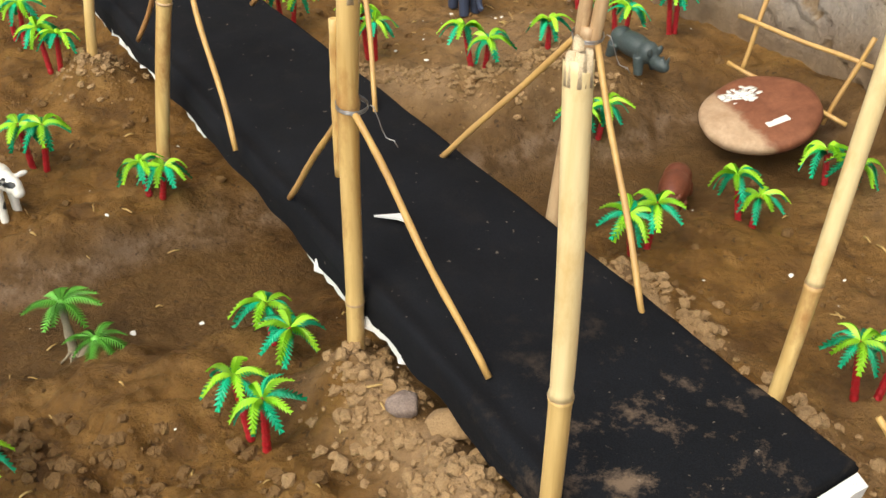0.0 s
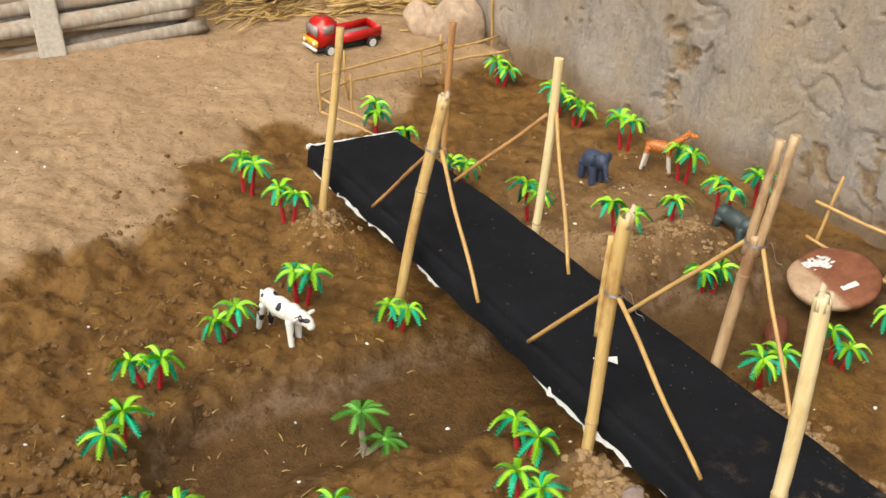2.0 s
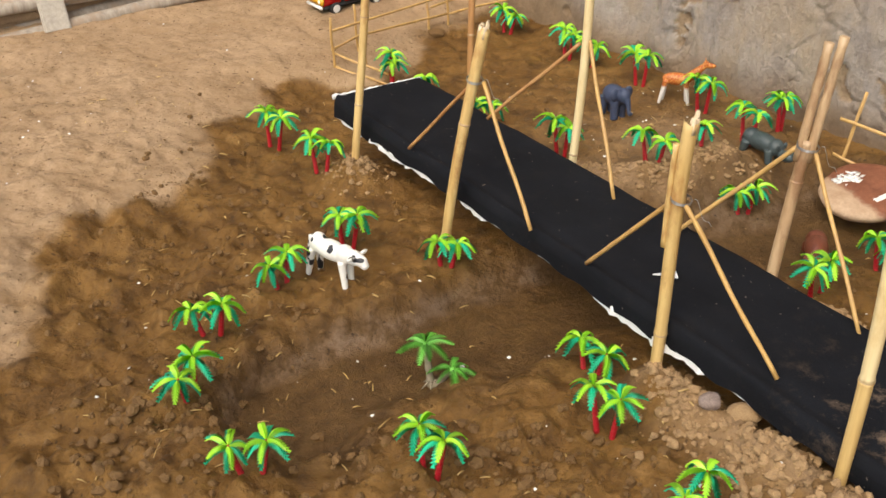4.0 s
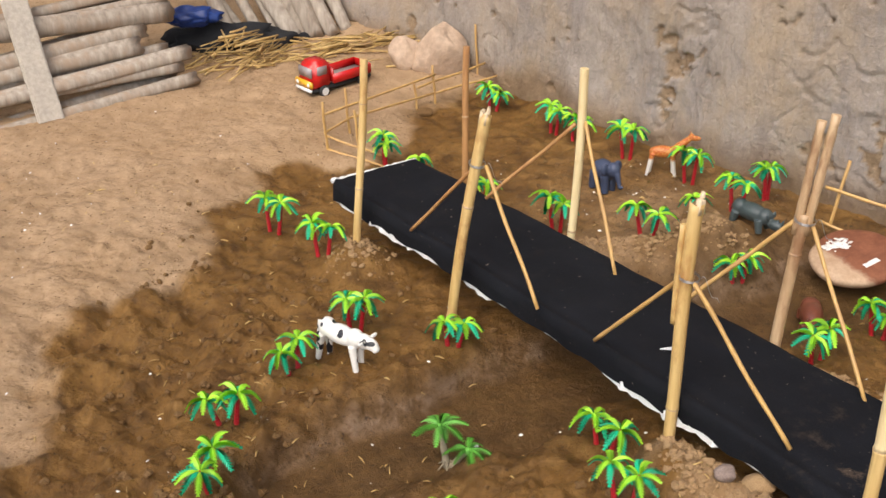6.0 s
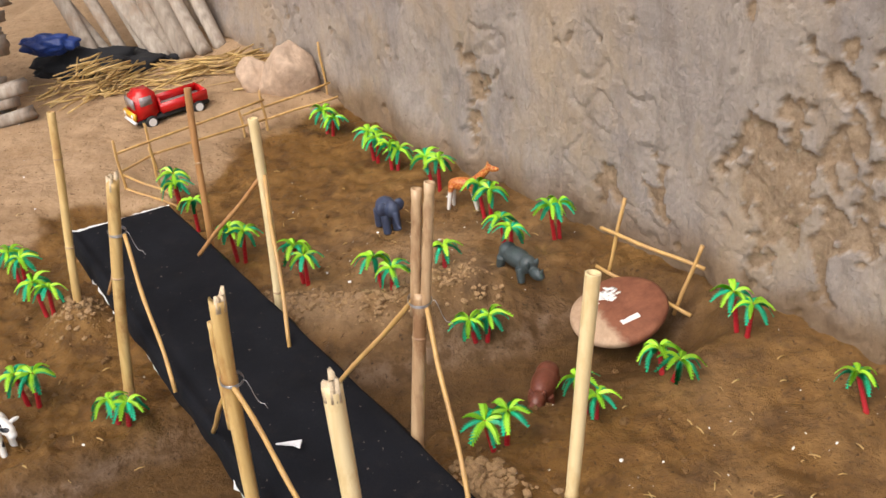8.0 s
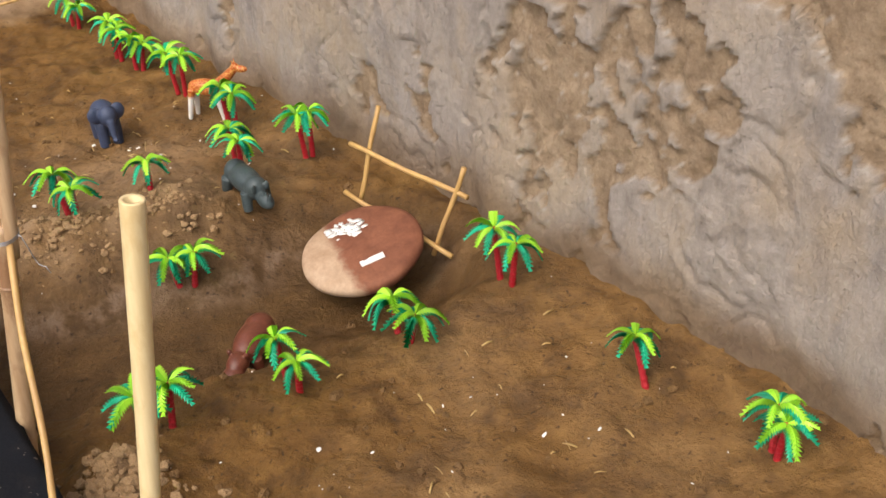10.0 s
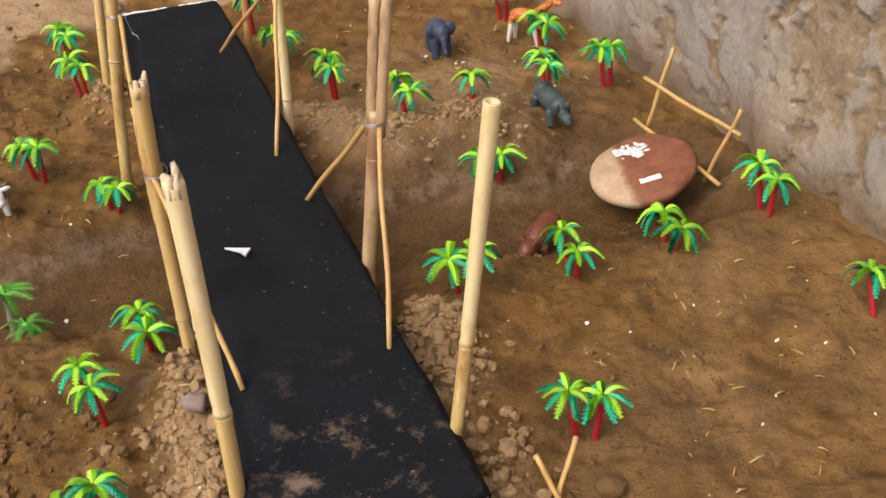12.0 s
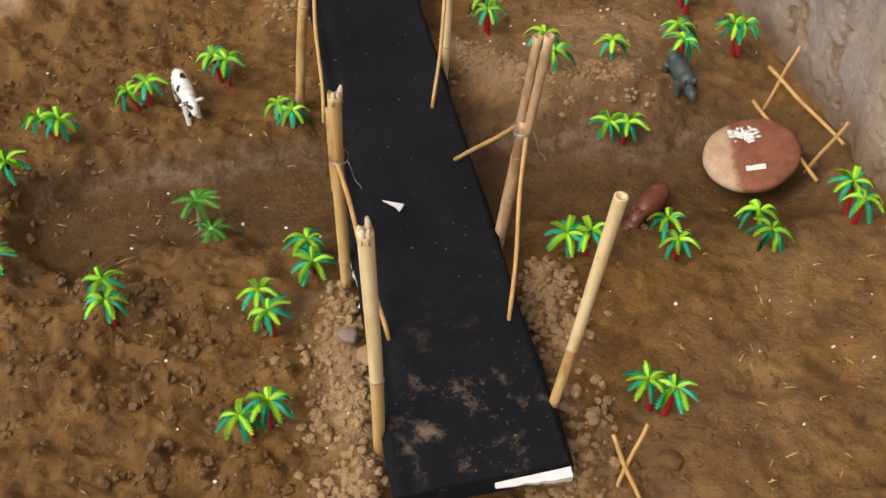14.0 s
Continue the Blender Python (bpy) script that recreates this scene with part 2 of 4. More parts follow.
M_LOG = bamboo_material("weathered_stalk", (0.50, 0.44, 0.365), (0.27, 0.225, 0.18), (0.40, 0.30, 0.215))
nt = M_LOG.node_tree
info = nt.nodes.new("ShaderNodeObjectInfo")
bsdf = nt.nodes["Principled BSDF"]
was = bsdf.inputs["Base Color"].links[0].from_socket
nt.links.new(mix(nt, 0.8, was, steps(nt, info.outputs["Random"], (0.0, (0.62, 0.58, 0.54)), (1.0, (1, 1, 1))), "MULTIPLY"), bsdf.inputs["Base Color"])
bsdf.inputs["Roughness"].default_value = 0.85
M_PLANK = simple("plank_grey", (0.47, 0.42, 0.35), 0.85, 0.3, 25, 0.5, 0.002)
M_STRAW = bamboo_material("straw", (0.60, 0.42, 0.16), (0.38, 0.24, 0.08), (0.30, 0.18, 0.07))
M_STONE = simple("boulder_stone", (0.52, 0.38, 0.27), 0.9, 0.35, 14, 0.6, 0.006)
M_PEBBLE = simple("pebble_stone", (0.30, 0.225, 0.19), 0.85, 0.5, 160, 0.6, 0.002)
M_CLOD = simple("earth_clod", (0.40, 0.255, 0.125), 0.95, 0.35, 120, 0.7, 0.003)
M_DARKCLOD = simple("wet_clod", (0.185, 0.098, 0.030), 0.75, 0.4, 120, 0.7, 0.003)
M_PAPER = simple("paper_white", (0.78, 0.76, 0.72), 0.7, 0.1, 200, 0.1)
M_BLUE = simple("blue_plastic", (0.012, 0.045, 0.22), 0.35, 0.4, 40, 0.3, 0.003)
# near-black colour of the lumps that stand in for shade behind the stalks
M_GAP_SHADE = simple("dark_cloth", (0.012, 0.013, 0.016), 0.9, 0.3, 60, 0.5, 0.003)


# ---- terrain ----
def lattice(ix, iy, seed):
    """Repeatable random values in 0..1 on whole numbers."""
    h = (ix.astype(np.int64) * 374761393 + iy.astype(np.int64) * 668265263 + seed * 1442695041) & 0x7FFFFFFF
    h = ((h ^ (h >> 13)) * 1274126177) & 0x7FFFFFFF
    return ((h ^ (h >> 16)) & 0xFFFF) / 65535.0


def grain(x, y, size, seed=0):
    """Smooth noise in -1..1 with lumps of about the given size in metres."""
    turn = 0.6 + 1.7 * seed
    x, y = np.asarray(x), np.asarray(y)
    u, v = (x * math.cos(turn) - y * math.sin(turn)) / size + 0.37 * seed, (x * math.sin(turn) + y * math.cos(turn)) / size + 0.61 * seed
    ix, iy = np.floor(u), np.floor(v)
    fx, fy = u - ix, v - iy
    fx, fy = fx * fx * (3 - 2 * fx), fy * fy * (3 - 2 * fy)
    a, b = lattice(ix, iy, seed), lattice(ix + 1, iy, seed)
    c, d = lattice(ix, iy + 1, seed), lattice(ix + 1, iy + 1, seed)
    return 2 * ((a * (1 - fx) + b * fx) * (1 - fy) + (c * (1 - fx) + d * fx) * fy) - 1


def ramp(v, lo, hi):
    s = np.clip((v - lo) / (hi - lo), 0, 1)
    return s * s * (3 - 2 * s)


def off_line(x, y, line):
    """Distance to a broken line."""
    best = np.full(np.shape(x), 1e9)
    for (ax, ay), (bx, by) in zip(line, line[1:]):
        s = np.clip(((x - ax) * (bx - ax) + (y - ay) * (by - ay)) / ((bx - ax) ** 2 + (by - ay) ** 2), 0, 1)
        best = np.minimum(best, np.hypot(x - ax - s * (bx - ax), y - ay - s * (by - ay)))
    return best


WALL_AT, WALL_ALONG, WALL_OUT = (0.342, 1.535), (0.683, -0.730), (-0.730, -0.683)
CHANNEL = ((-0.36, 0.90), (-0.15, 1.03), (0.12, 1.22), (0.26, 1.27), (0.36, 1.32))
SHORE = ((-0.80, 0.30), (-0.70, 1.00), (-0.66, 1.16), (-0.55, 1.32), (-0.54, 1.48), (-0.46, 1.64), (-0.34, 1.68), (-0.26, 1.86), (-0.10, 2.02))


def dryness(x, y):
    """1 on the dry sand towards the log pile, 0 on the wet mud."""
    xs = np.interp(y, [p[1] for p in SHORE], [p[0] for p in SHORE])
    side = xs - x + 0.045 * grain(x, y, 0.11, 5) + 0.026 * grain(x, y, 0.04, 6) + 0.012 * grain(x, y, 0.015, 11)
    return ramp(side, -0.018, 0.03)


def crests(x, y):
    """Loose, drier earth heaped along the bridge and on the far bank."""
    a = np.exp(-(off_line(x, y, ((0.015, 0.90), (0.10, 0.79), (0.20, 0.64))) / 0.035) ** 2)
    b = np.exp(-(off_line(x, y, ((-0.06, 1.34), (0.05, 1.325), (0.17, 1.375))) / 0.055) ** 2)
    c = np.exp(-(off_line(x, y, ((0.21, 1.03), (0.26, 0.96), (0.36, 0.80))) / 0.03) ** 2)
    d = np.exp(-(np.hypot(x + 0.335, y - 1.345) / 0.04) ** 2)
    return a, b, c, d


def ground_height(x, y, fine=True):
    x, y = np.asarray(x, float), np.asarray(y, float)
    near = np.exp(-(np.maximum(np.hypot(x - 0.0, y - 1.3) - 1.3, 0) / 1.5) ** 2)
    xs = np.interp(y, [p[1] for p in SHORE], [p[0] for p in SHORE])
    z = 0.036 * ramp(xs - x, -0.10, 0.16)
    z += 0.006 * grain(x, y, 0.22, 1)
    bed = off_line(x, y, CHANNEL) + 0.030 * grain(x, y, 0.09, 2) + 0.010 * grain(x, y, 0.03, 12)
    z -= 0.036 * (1 - ramp(bed, 0.045, 0.115))
    a, b, c, d = crests(x, y)
    z += 0.032 * a + 0.028 * b + 0.016 * c + 0.040 * d
    z += 0.024 * np.exp(-(np.hypot(x - 0.13, y - 1.455) / 0.11) ** 2) + 0.018 * np.exp(-(np.hypot(x - 0.52, y - 1.24) / 0.10) ** 2)
    wall = (x - WALL_AT[0]) * WALL_OUT[0] + (y - WALL_AT[1]) * WALL_OUT[1]
    z += 0.012 * (1 - ramp(wall, 0.0, 0.09))
    rough = ramp(bed, 0.05, 0.10) * (0.75 + 1.0 * ramp(-y - 0.9 * x, -0.95, -0.70)) * (1 - 0.15 * ramp(x, 0.28, 0.40)) + 0.15
    if fine:
        rough = rough * (1 - 0.5 * dryness(x, y))
        z += rough * (0.0060 * grain(x, y, 0.045, 3) + 0.0050 * grain(x, y, 0.018, 4) + 0.0036 * np.abs(grain(x, y, 0.009, 7)))
        loose = np.clip(a + b + c + 0.5 * d, 0, 1)
        z += loose * (0.006 * np.abs(grain(x, y, 0.020, 8)) + 0.004 * np.abs(grain(x, y, 0.010, 9)))
    return z * near


# ---- building helpers ----
def link(name, bm, material, parent=None, label="", smooth=True):
    me = bpy.data.meshes.new(name)
    bm.to_mesh(me)
    bm.free()
    me.materials.append(material)
    if smooth:
        me.polygons.foreach_set("use_smooth", [True] * len(me.polygons))
    ob = new(name, me)
    if parent:
        ob.parent = parent
    return tagged(ob, label)


part = link


def grid_mesh(name, points, nu, nv, material, fields, closed=False):
    """A sheet of nu x nv points with named values on its points."""
    me = bpy.data.meshes.new(name)
    i = np.arange((nu - 1) * (nv - 1))
    a = (i // (nv - 1)) * nv + i % (nv - 1)
    quads = np.stack([a, a + nv, a + nv + 1, a + 1], 1)
    me.vertices.add(nu * nv)
    me.vertices.foreach_set("co", np.asarray(points, np.float32).ravel())
    me.loops.add(4 * len(quads))
    me.loops.foreach_set("vertex_index", quads.astype(np.int32).ravel())
    me.polygons.add(len(quads))
    me.polygons.foreach_set("loop_start", np.arange(0, 4 * len(quads), 4, dtype=np.int32))
    me.polygons.foreach_set("use_smooth", np.ones(len(quads), bool))
    me.update()
    me.validate()
    for key, value in fields.items():
        me.attributes.new(key, "FLOAT", "POINT").data.foreach_set("value", np.asarray(value, np.float32).ravel())
    me.materials.append(material)
    return new(name, me)


def frame_of(way):
    way = Vector(way).normalized()
    side = way.orthogonal().normalized()
    return side, way.cross(side)


def tube(bm, points, radii, sides=10, caps=True, jag=0.0, seed=0):
    """A round rod through points."""
    rnd = random.Random(seed)
    rings = []
    side, other = frame_of(Vector(points[-1]) - Vector(points[0]))
    for k, (p, r) in enumerate(zip(points, radii)):
        ring = []
        for s in range(sides):
            a = 2 * math.pi * s / sides
            q = Vector(p) + r * (math.cos(a) * side + math.sin(a) * other)
            if jag and k == len(points) - 1:
                q += (Vector(points[-1]) - Vector(points[0])).normalized() * rnd.uniform(-jag, jag)
            ring.append(bm.verts.new(q))
        rings.append(ring)
    for r0, r1 in zip(rings, rings[1:]):
        for s in range(sides):
            bm.faces.new((r0[s], r0[(s + 1) % sides], r1[(s + 1) % sides], r1[s]))
    if caps:
        bm.faces.new(rings[0][::-1])
        bm.faces.new(rings[-1])
    return rings


def empty(name, at, label, category, group="", kind=""):
    e = new(name)
    e.location = at
    e.empty_display_size = 0.02
    return tagged(e, label, category, group, kind)


def under(ob, parent):
    """Hang ob, built in world places, on parent without moving it."""
    ob.parent = parent
    ob.matrix_parent_inverse = Matrix.Translation(-Vector(parent.location))
    return ob


def gz(x, y):
    return float(ground_height(np.array([x]), np.array([y]))[0])


# ---- ground ----
def build_ground():
    step = 0.0042
    mid_x, mid_y = np.arange(-1.0, 0.96, step), np.arange(0.30, 2.40, step)
    out = np.array([0.02, 0.05, 0.1, 0.2, 0.4, 0.8, 1.6, 4, 10, 30, 80])
    xs = np.concatenate([mid_x[0] - out[::-1], mid_x, mid_x[-1] + out])
    ys = np.concatenate([mid_y[0] - out[::-1], mid_y, mid_y[-1] + out])
    x, y = np.meshgrid(xs, ys, indexing="ij")
    z = ground_height(x, y)
    a, b, c, d = crests(x, y)
    bed = off_line(x, y, CHANNEL) + 0.030 * grain(x, y, 0.09, 2) + 0.010 * grain(x, y, 0.03, 12)
    bedness = 0.8 * (1 - ramp(bed, 0.05, 0.15))
    loose = np.clip(0.85 * a + 0.95 * b + 0.60 * c + 0.3 * d, 0, 1) * ramp(grain(x, y, 0.03, 14), -0.7, 0.3)
    dry = np.maximum(dryness(x, y), loose * 0.75)
    dry = np.maximum(dry, 0.15 * ramp(x - 0.2 * y, 0.08, 0.22) * (0.7 + 0.5 * grain(x, y, 0.07, 15)))
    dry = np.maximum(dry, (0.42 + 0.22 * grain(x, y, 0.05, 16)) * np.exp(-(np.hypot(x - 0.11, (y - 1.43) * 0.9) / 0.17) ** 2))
    silt = np.exp(-((bed - 0.072) / 0.014) ** 2) * ramp(y - 0.55 * x, 1.06, 1.12) * 0.7
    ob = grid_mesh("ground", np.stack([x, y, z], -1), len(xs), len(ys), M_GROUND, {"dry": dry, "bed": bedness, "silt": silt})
    return tagged(ob, "wet brown mud with a shallow channel, drying to pale sand", "ground", kind="structure")


build_ground()


# ---- wall ----
def build_wall():
    along = np.concatenate([np.arange(-1.3, 0.75, 0.0038), np.array([0.9, 1.3, 1.8, 2.6])])
    up = np.concatenate([np.arange(-0.06, 0.72, 0.0038), np.array([0.85, 1.1, 1.4, 2.0, 2.6])])
    s, h = np.meshgrid(along, up, indexing="ij")
    ws = s + 0.020 * grain(s, h, 0.05, 51) + 0.010 * grain(s, h, 0.02, 52)
    wh = h + 0.026 * grain(s, h, 0.06, 53) + 0.012 * grain(s, h, 0.022, 54)
    crack = np.abs(grain(ws, wh * 0.30, 0.11, 23) + 0.3 * grain(ws, wh, 0.03, 24))
    field = grain(ws, wh * 0.6, 0.13, 21) + 0.5 * grain(ws, wh * 0.7, 0.05, 22) + 0.25 * grain(s, h * 0.8, 0.02, 25)
    field2 = grain(ws + 3, wh * 0.55, 0.085, 31) + 0.6 * grain(ws, wh * 0.6, 0.038, 32) + 0.25 * grain(s, h * 0.8, 0.016, 33)
    bare = 0.52 * ramp(s, -0.15, 0.35) * (1 - 0.45 * ramp(h, 0.15, 0.50)) - 0.46
    peel = ramp(field + bare + 0.20 * grain(s, h, 0.011, 39), 0.42, 0.445)
    peel2 = ramp(field2 + bare + 0.20 * grain(s, h, 0.010, 40), 0.66, 0.685)
    out = 0.010 * grain(s, h, 0.30, 26) + 0.0045 * grain(s, h * 0.45, 0.07, 27) + 0.0034 * grain(ws, wh * 0.28, 0.036, 28) + 0.0008 * grain(ws, wh * 0.4, 0.018, 55) + 0.0010 * grain(s, h * 0.6, 0.012, 29)
    lip = ramp(field + bare, 0.22, 0.42) * (1 - peel)
    out += 0.0010 * lip
    out -= 0.0056 * peel + 0.0040 * peel2 * (1 - peel) + 0.004 * (1 - ramp(crack, 0.0, 0.05))
    out -= (peel + peel2) * (0.0008 * grain(s, h, 0.02, 34) + 0.0010 * grain(s, h, 0.011, 35))
    pits = ramp(grain(s, h, 0.014, 36) + 0.5 * grain(s, h, 0.05, 37), 1.02, 1.15)
    out -= 0.006 * pits
    out += 0.020 * (1 - ramp(h, 0.0, 0.16)) * (0.6 + 0.4 * grain(s, h, 0.12, 30))
    x = WALL_AT[0] + s * WALL_ALONG[0] + out * WALL_OUT[0]
    y = WALL_AT[1] + s * WALL_ALONG[1] + out * WALL_OUT[1]
    damp = (1 - ramp(h + 0.03 * grain(s, h, 0.08, 38), 0.02, 0.09)) * 0.85
    back = grid_mesh("wall_north", np.stack([x, y, h], -1), len(along), len(up), M_WALL,
                     {"peel": np.clip(np.maximum(peel, peel2) + 0.6 * pits, 0, 1), "damp": damp, "rim": np.clip(4 * peel * (1 - peel) + 3 * peel2 * (1 - peel2), 0, 1) * 0.6})
    solid = back.modifiers.new("thick", "SOLIDIFY")
    solid.thickness, solid.offset = 0.12, -1.0
    tagged(back, "old grey mud-plastered wall, peeling to bare earth", "wall", kind="structure")


build_wall()


# added wall, all but unseen: closes the background and keeps it dark
def build_backing_wall():
    bm = bmesh.new()
    m = Matrix.Translation((-1.42, 2.66, 0.9)) @ Matrix.Rotation(math.atan2(0.683, 0.730), 4, "Z") @ Matrix.Diagonal((2.6, 0.12, 2.0, 1))
    bmesh.ops.create_cube(bm, size=1, matrix=m)
    bmesh.ops.bevel(bm, geom=bm.edges[:], offset=0.008, segments=2, affect="EDGES")
    tagged(link("wall_west", bm, M_PLANK, None, "", False), "plain backing wall added for darkness behind the stacked stalks", "wall", kind="structure")


build_backing_wall()


# ---- bridge ----
FAR_L, FAR_R = Vector((-0.368, 1.436, 0.088)), Vector((-0.249, 1.508, 0.088))
NEAR_L, NEAR_R = Vector((0.206, 0.681, 0.070)), Vector((0.338, 0.789, 0.070))


def deck_place(s, w, drop=0.0):
    a, b = FAR_L.lerp(NEAR_L, s), FAR_R.lerp(NEAR_R, s)
    p = a.lerp(b, w)
    p.z += 0.006 * math.sin(math.pi * s) * 0.6 - drop
    return p


def build_bridge():
    thing = empty("bridge", (0.0, 1.07, 0.0), "model bridge of white foam under black cloth, spanning the channel", "bridge")
    thick = 0.034
    n_s, ws = 190, [0.0, 0.012, 0.03] + [0.06 + 0.88 * k / 34 for k in range(35)] + [0.97, 0.988, 1.0]
    profile = [(0.0, 0.0295 - 0.005 * k) for k in range(5)] + [(0.004, 0.0045), (0.014, 0.0012)] + [(w, 0.0) for w in ws[2:-2]] + [(0.986, 0.0012), (0.996, 0.0045)] + [(1.0, 0.008 + 0.005 * k) for k in range(5)]
    pts, dust = [], []
    for k in range(n_s):
        s = min(1.0, k / (n_s - 7))
        fall = 0.005 * max(0, k - (n_s - 7))
        for w, d in profile:
            p = deck_place(s, w, max(d, fall))
            wr = float(grain(s * 0.9, w * 0.16, 0.05, 41)) * 0.0016 + float(grain(s * 0.9, w * 0.16, 0.018, 42)) * 0.0006
            dip = -0.0022 * math.exp(-((s - 0.12) / 0.05) ** 2) * math.sin(math.pi * w)
            sag = -0.003 * math.exp(-((w - 0.1) / 0.05) ** 2)
            inner = 1.0 if 0.01 < w < 0.99 else 0.4
            p.z += inner * (wr + dip + sag) + (0.004 * float(grain(s, 0.3, 0.03, 43)) if d > 0.02 else 0)
            if d > 0.006:
                out = (FAR_L - FAR_R).normalized() * (0.0025 * float(grain(s, d, 0.04, 44)) + 0.002)
                p += out if w < 0.5 else -out
            pts.append(p)
            dust.append(math.exp(-((s - 0.93) / 0.085) ** 2) * 1.0 * (0.35 + 0.65 * math.sin(math.pi * min(1, max(0, w)))) + 0.03)
    cloth = grid_mesh("cloth_cover", [tuple(p) for p in pts], n_s, len(profile), M_CLOTH, {"dust": dust})
    under(cloth, thing)
    tagged(cloth, "black cloth cover dusty with sand")
    # white foam board below the cloth
    bm = bmesh.new()
    rnd = random.Random(4)
    rows = []
    for k in range(120):
        s = -0.004 + 0.998 * k / 119
        j = 0.0045 * float(grain(s, 0.2, 0.05, 45)) + rnd.uniform(-0.0022, 0.0022)
        e = 0.012 if rnd.random() < 0.10 else 0.0
        if 0.36 < s < 0.56 or s > 0.74:
            j, e = -abs(j), -0.012
        ring = [deck_place(s, 0.012, 0.012), deck_place(s, 0.985, 0.012), deck_place(s, 0.985, thick), deck_place(s, 0.03, thick + j), deck_place(s, -0.006 - e * 2 - 2 * j, thick + j * 0.6), deck_place(s, -0.006 - e - 2 * j, thick - 0.007)]
        rows.append([bm.verts.new(p) for p in ring])
    for r0, r1 in zip(rows, rows[1:]):
        for q in range(6):
            bm.faces.new((r0[q], r0[(q + 1) % 6], r1[(q + 1) % 6], r1[q]))
    bm.faces.new(rows[0][::-1])
    bm.faces.new(rows[-1])
    bmesh.ops.recalc_face_normals(bm, faces=bm.faces[:])
    under(link("foam_board", bm, M_FOAM, None, "torn white foam board", False), thing)
    # torn foam corner and far lip
    bm = bmesh.new()
    rows = []
    for k in range(14):
        w = 0.56 + 0.435 * k / 13
        r = 0.004 + 0.005 * k / 13 + rnd.uniform(-0.001, 0.001)
        a = deck_place(1.0, w, 0.014)
        way = (NEAR_L - FAR_L).normalized()
        g = k / 13
        ring = [a + way * 0.002 + Vector((0, 0, 0.0045 + 0.0015 * g)), a + way * (r + 0.002) + Vector((0, 0, 0.0025 * g)), a + way * r - Vector((0, 0, 0.003 + 0.006 * g)), a - way * 0.003 - Vector((0, 0, 0.006 + 0.006 * g))]
        rows.append([bm.verts.new(p) for p in ring])
    for r0, r1 in zip(rows, rows[1:]):
        for q in range(4):
            bm.faces.new((r0[q], r0[(q + 1) % 4], r1[(q + 1) % 4], r1[q]))
    bm.faces.new(rows[0][::-1])
    bm.faces.new(rows[-1])
    bmesh.ops.recalc_face_normals(bm, faces=bm.faces[:])
    under(link("foam_edge", bm, M_FOAM, None, "bare white foam edge", False), thing)
    bm = bmesh.new()
    tube(bm, [deck_place(-0.003, -0.01 + 1.0 * k / 24, 0.002) + Vector((0, 0, 0.0012 * rnd.uniform(-1, 1))) for k in range(25)], [0.0022 + 0.0016 * (k < 2) for k in range(25)], 6)
    under(link("foam_edge", bm, M_FOAM, None, "bare white foam edge", False), thing)


build_bridge()


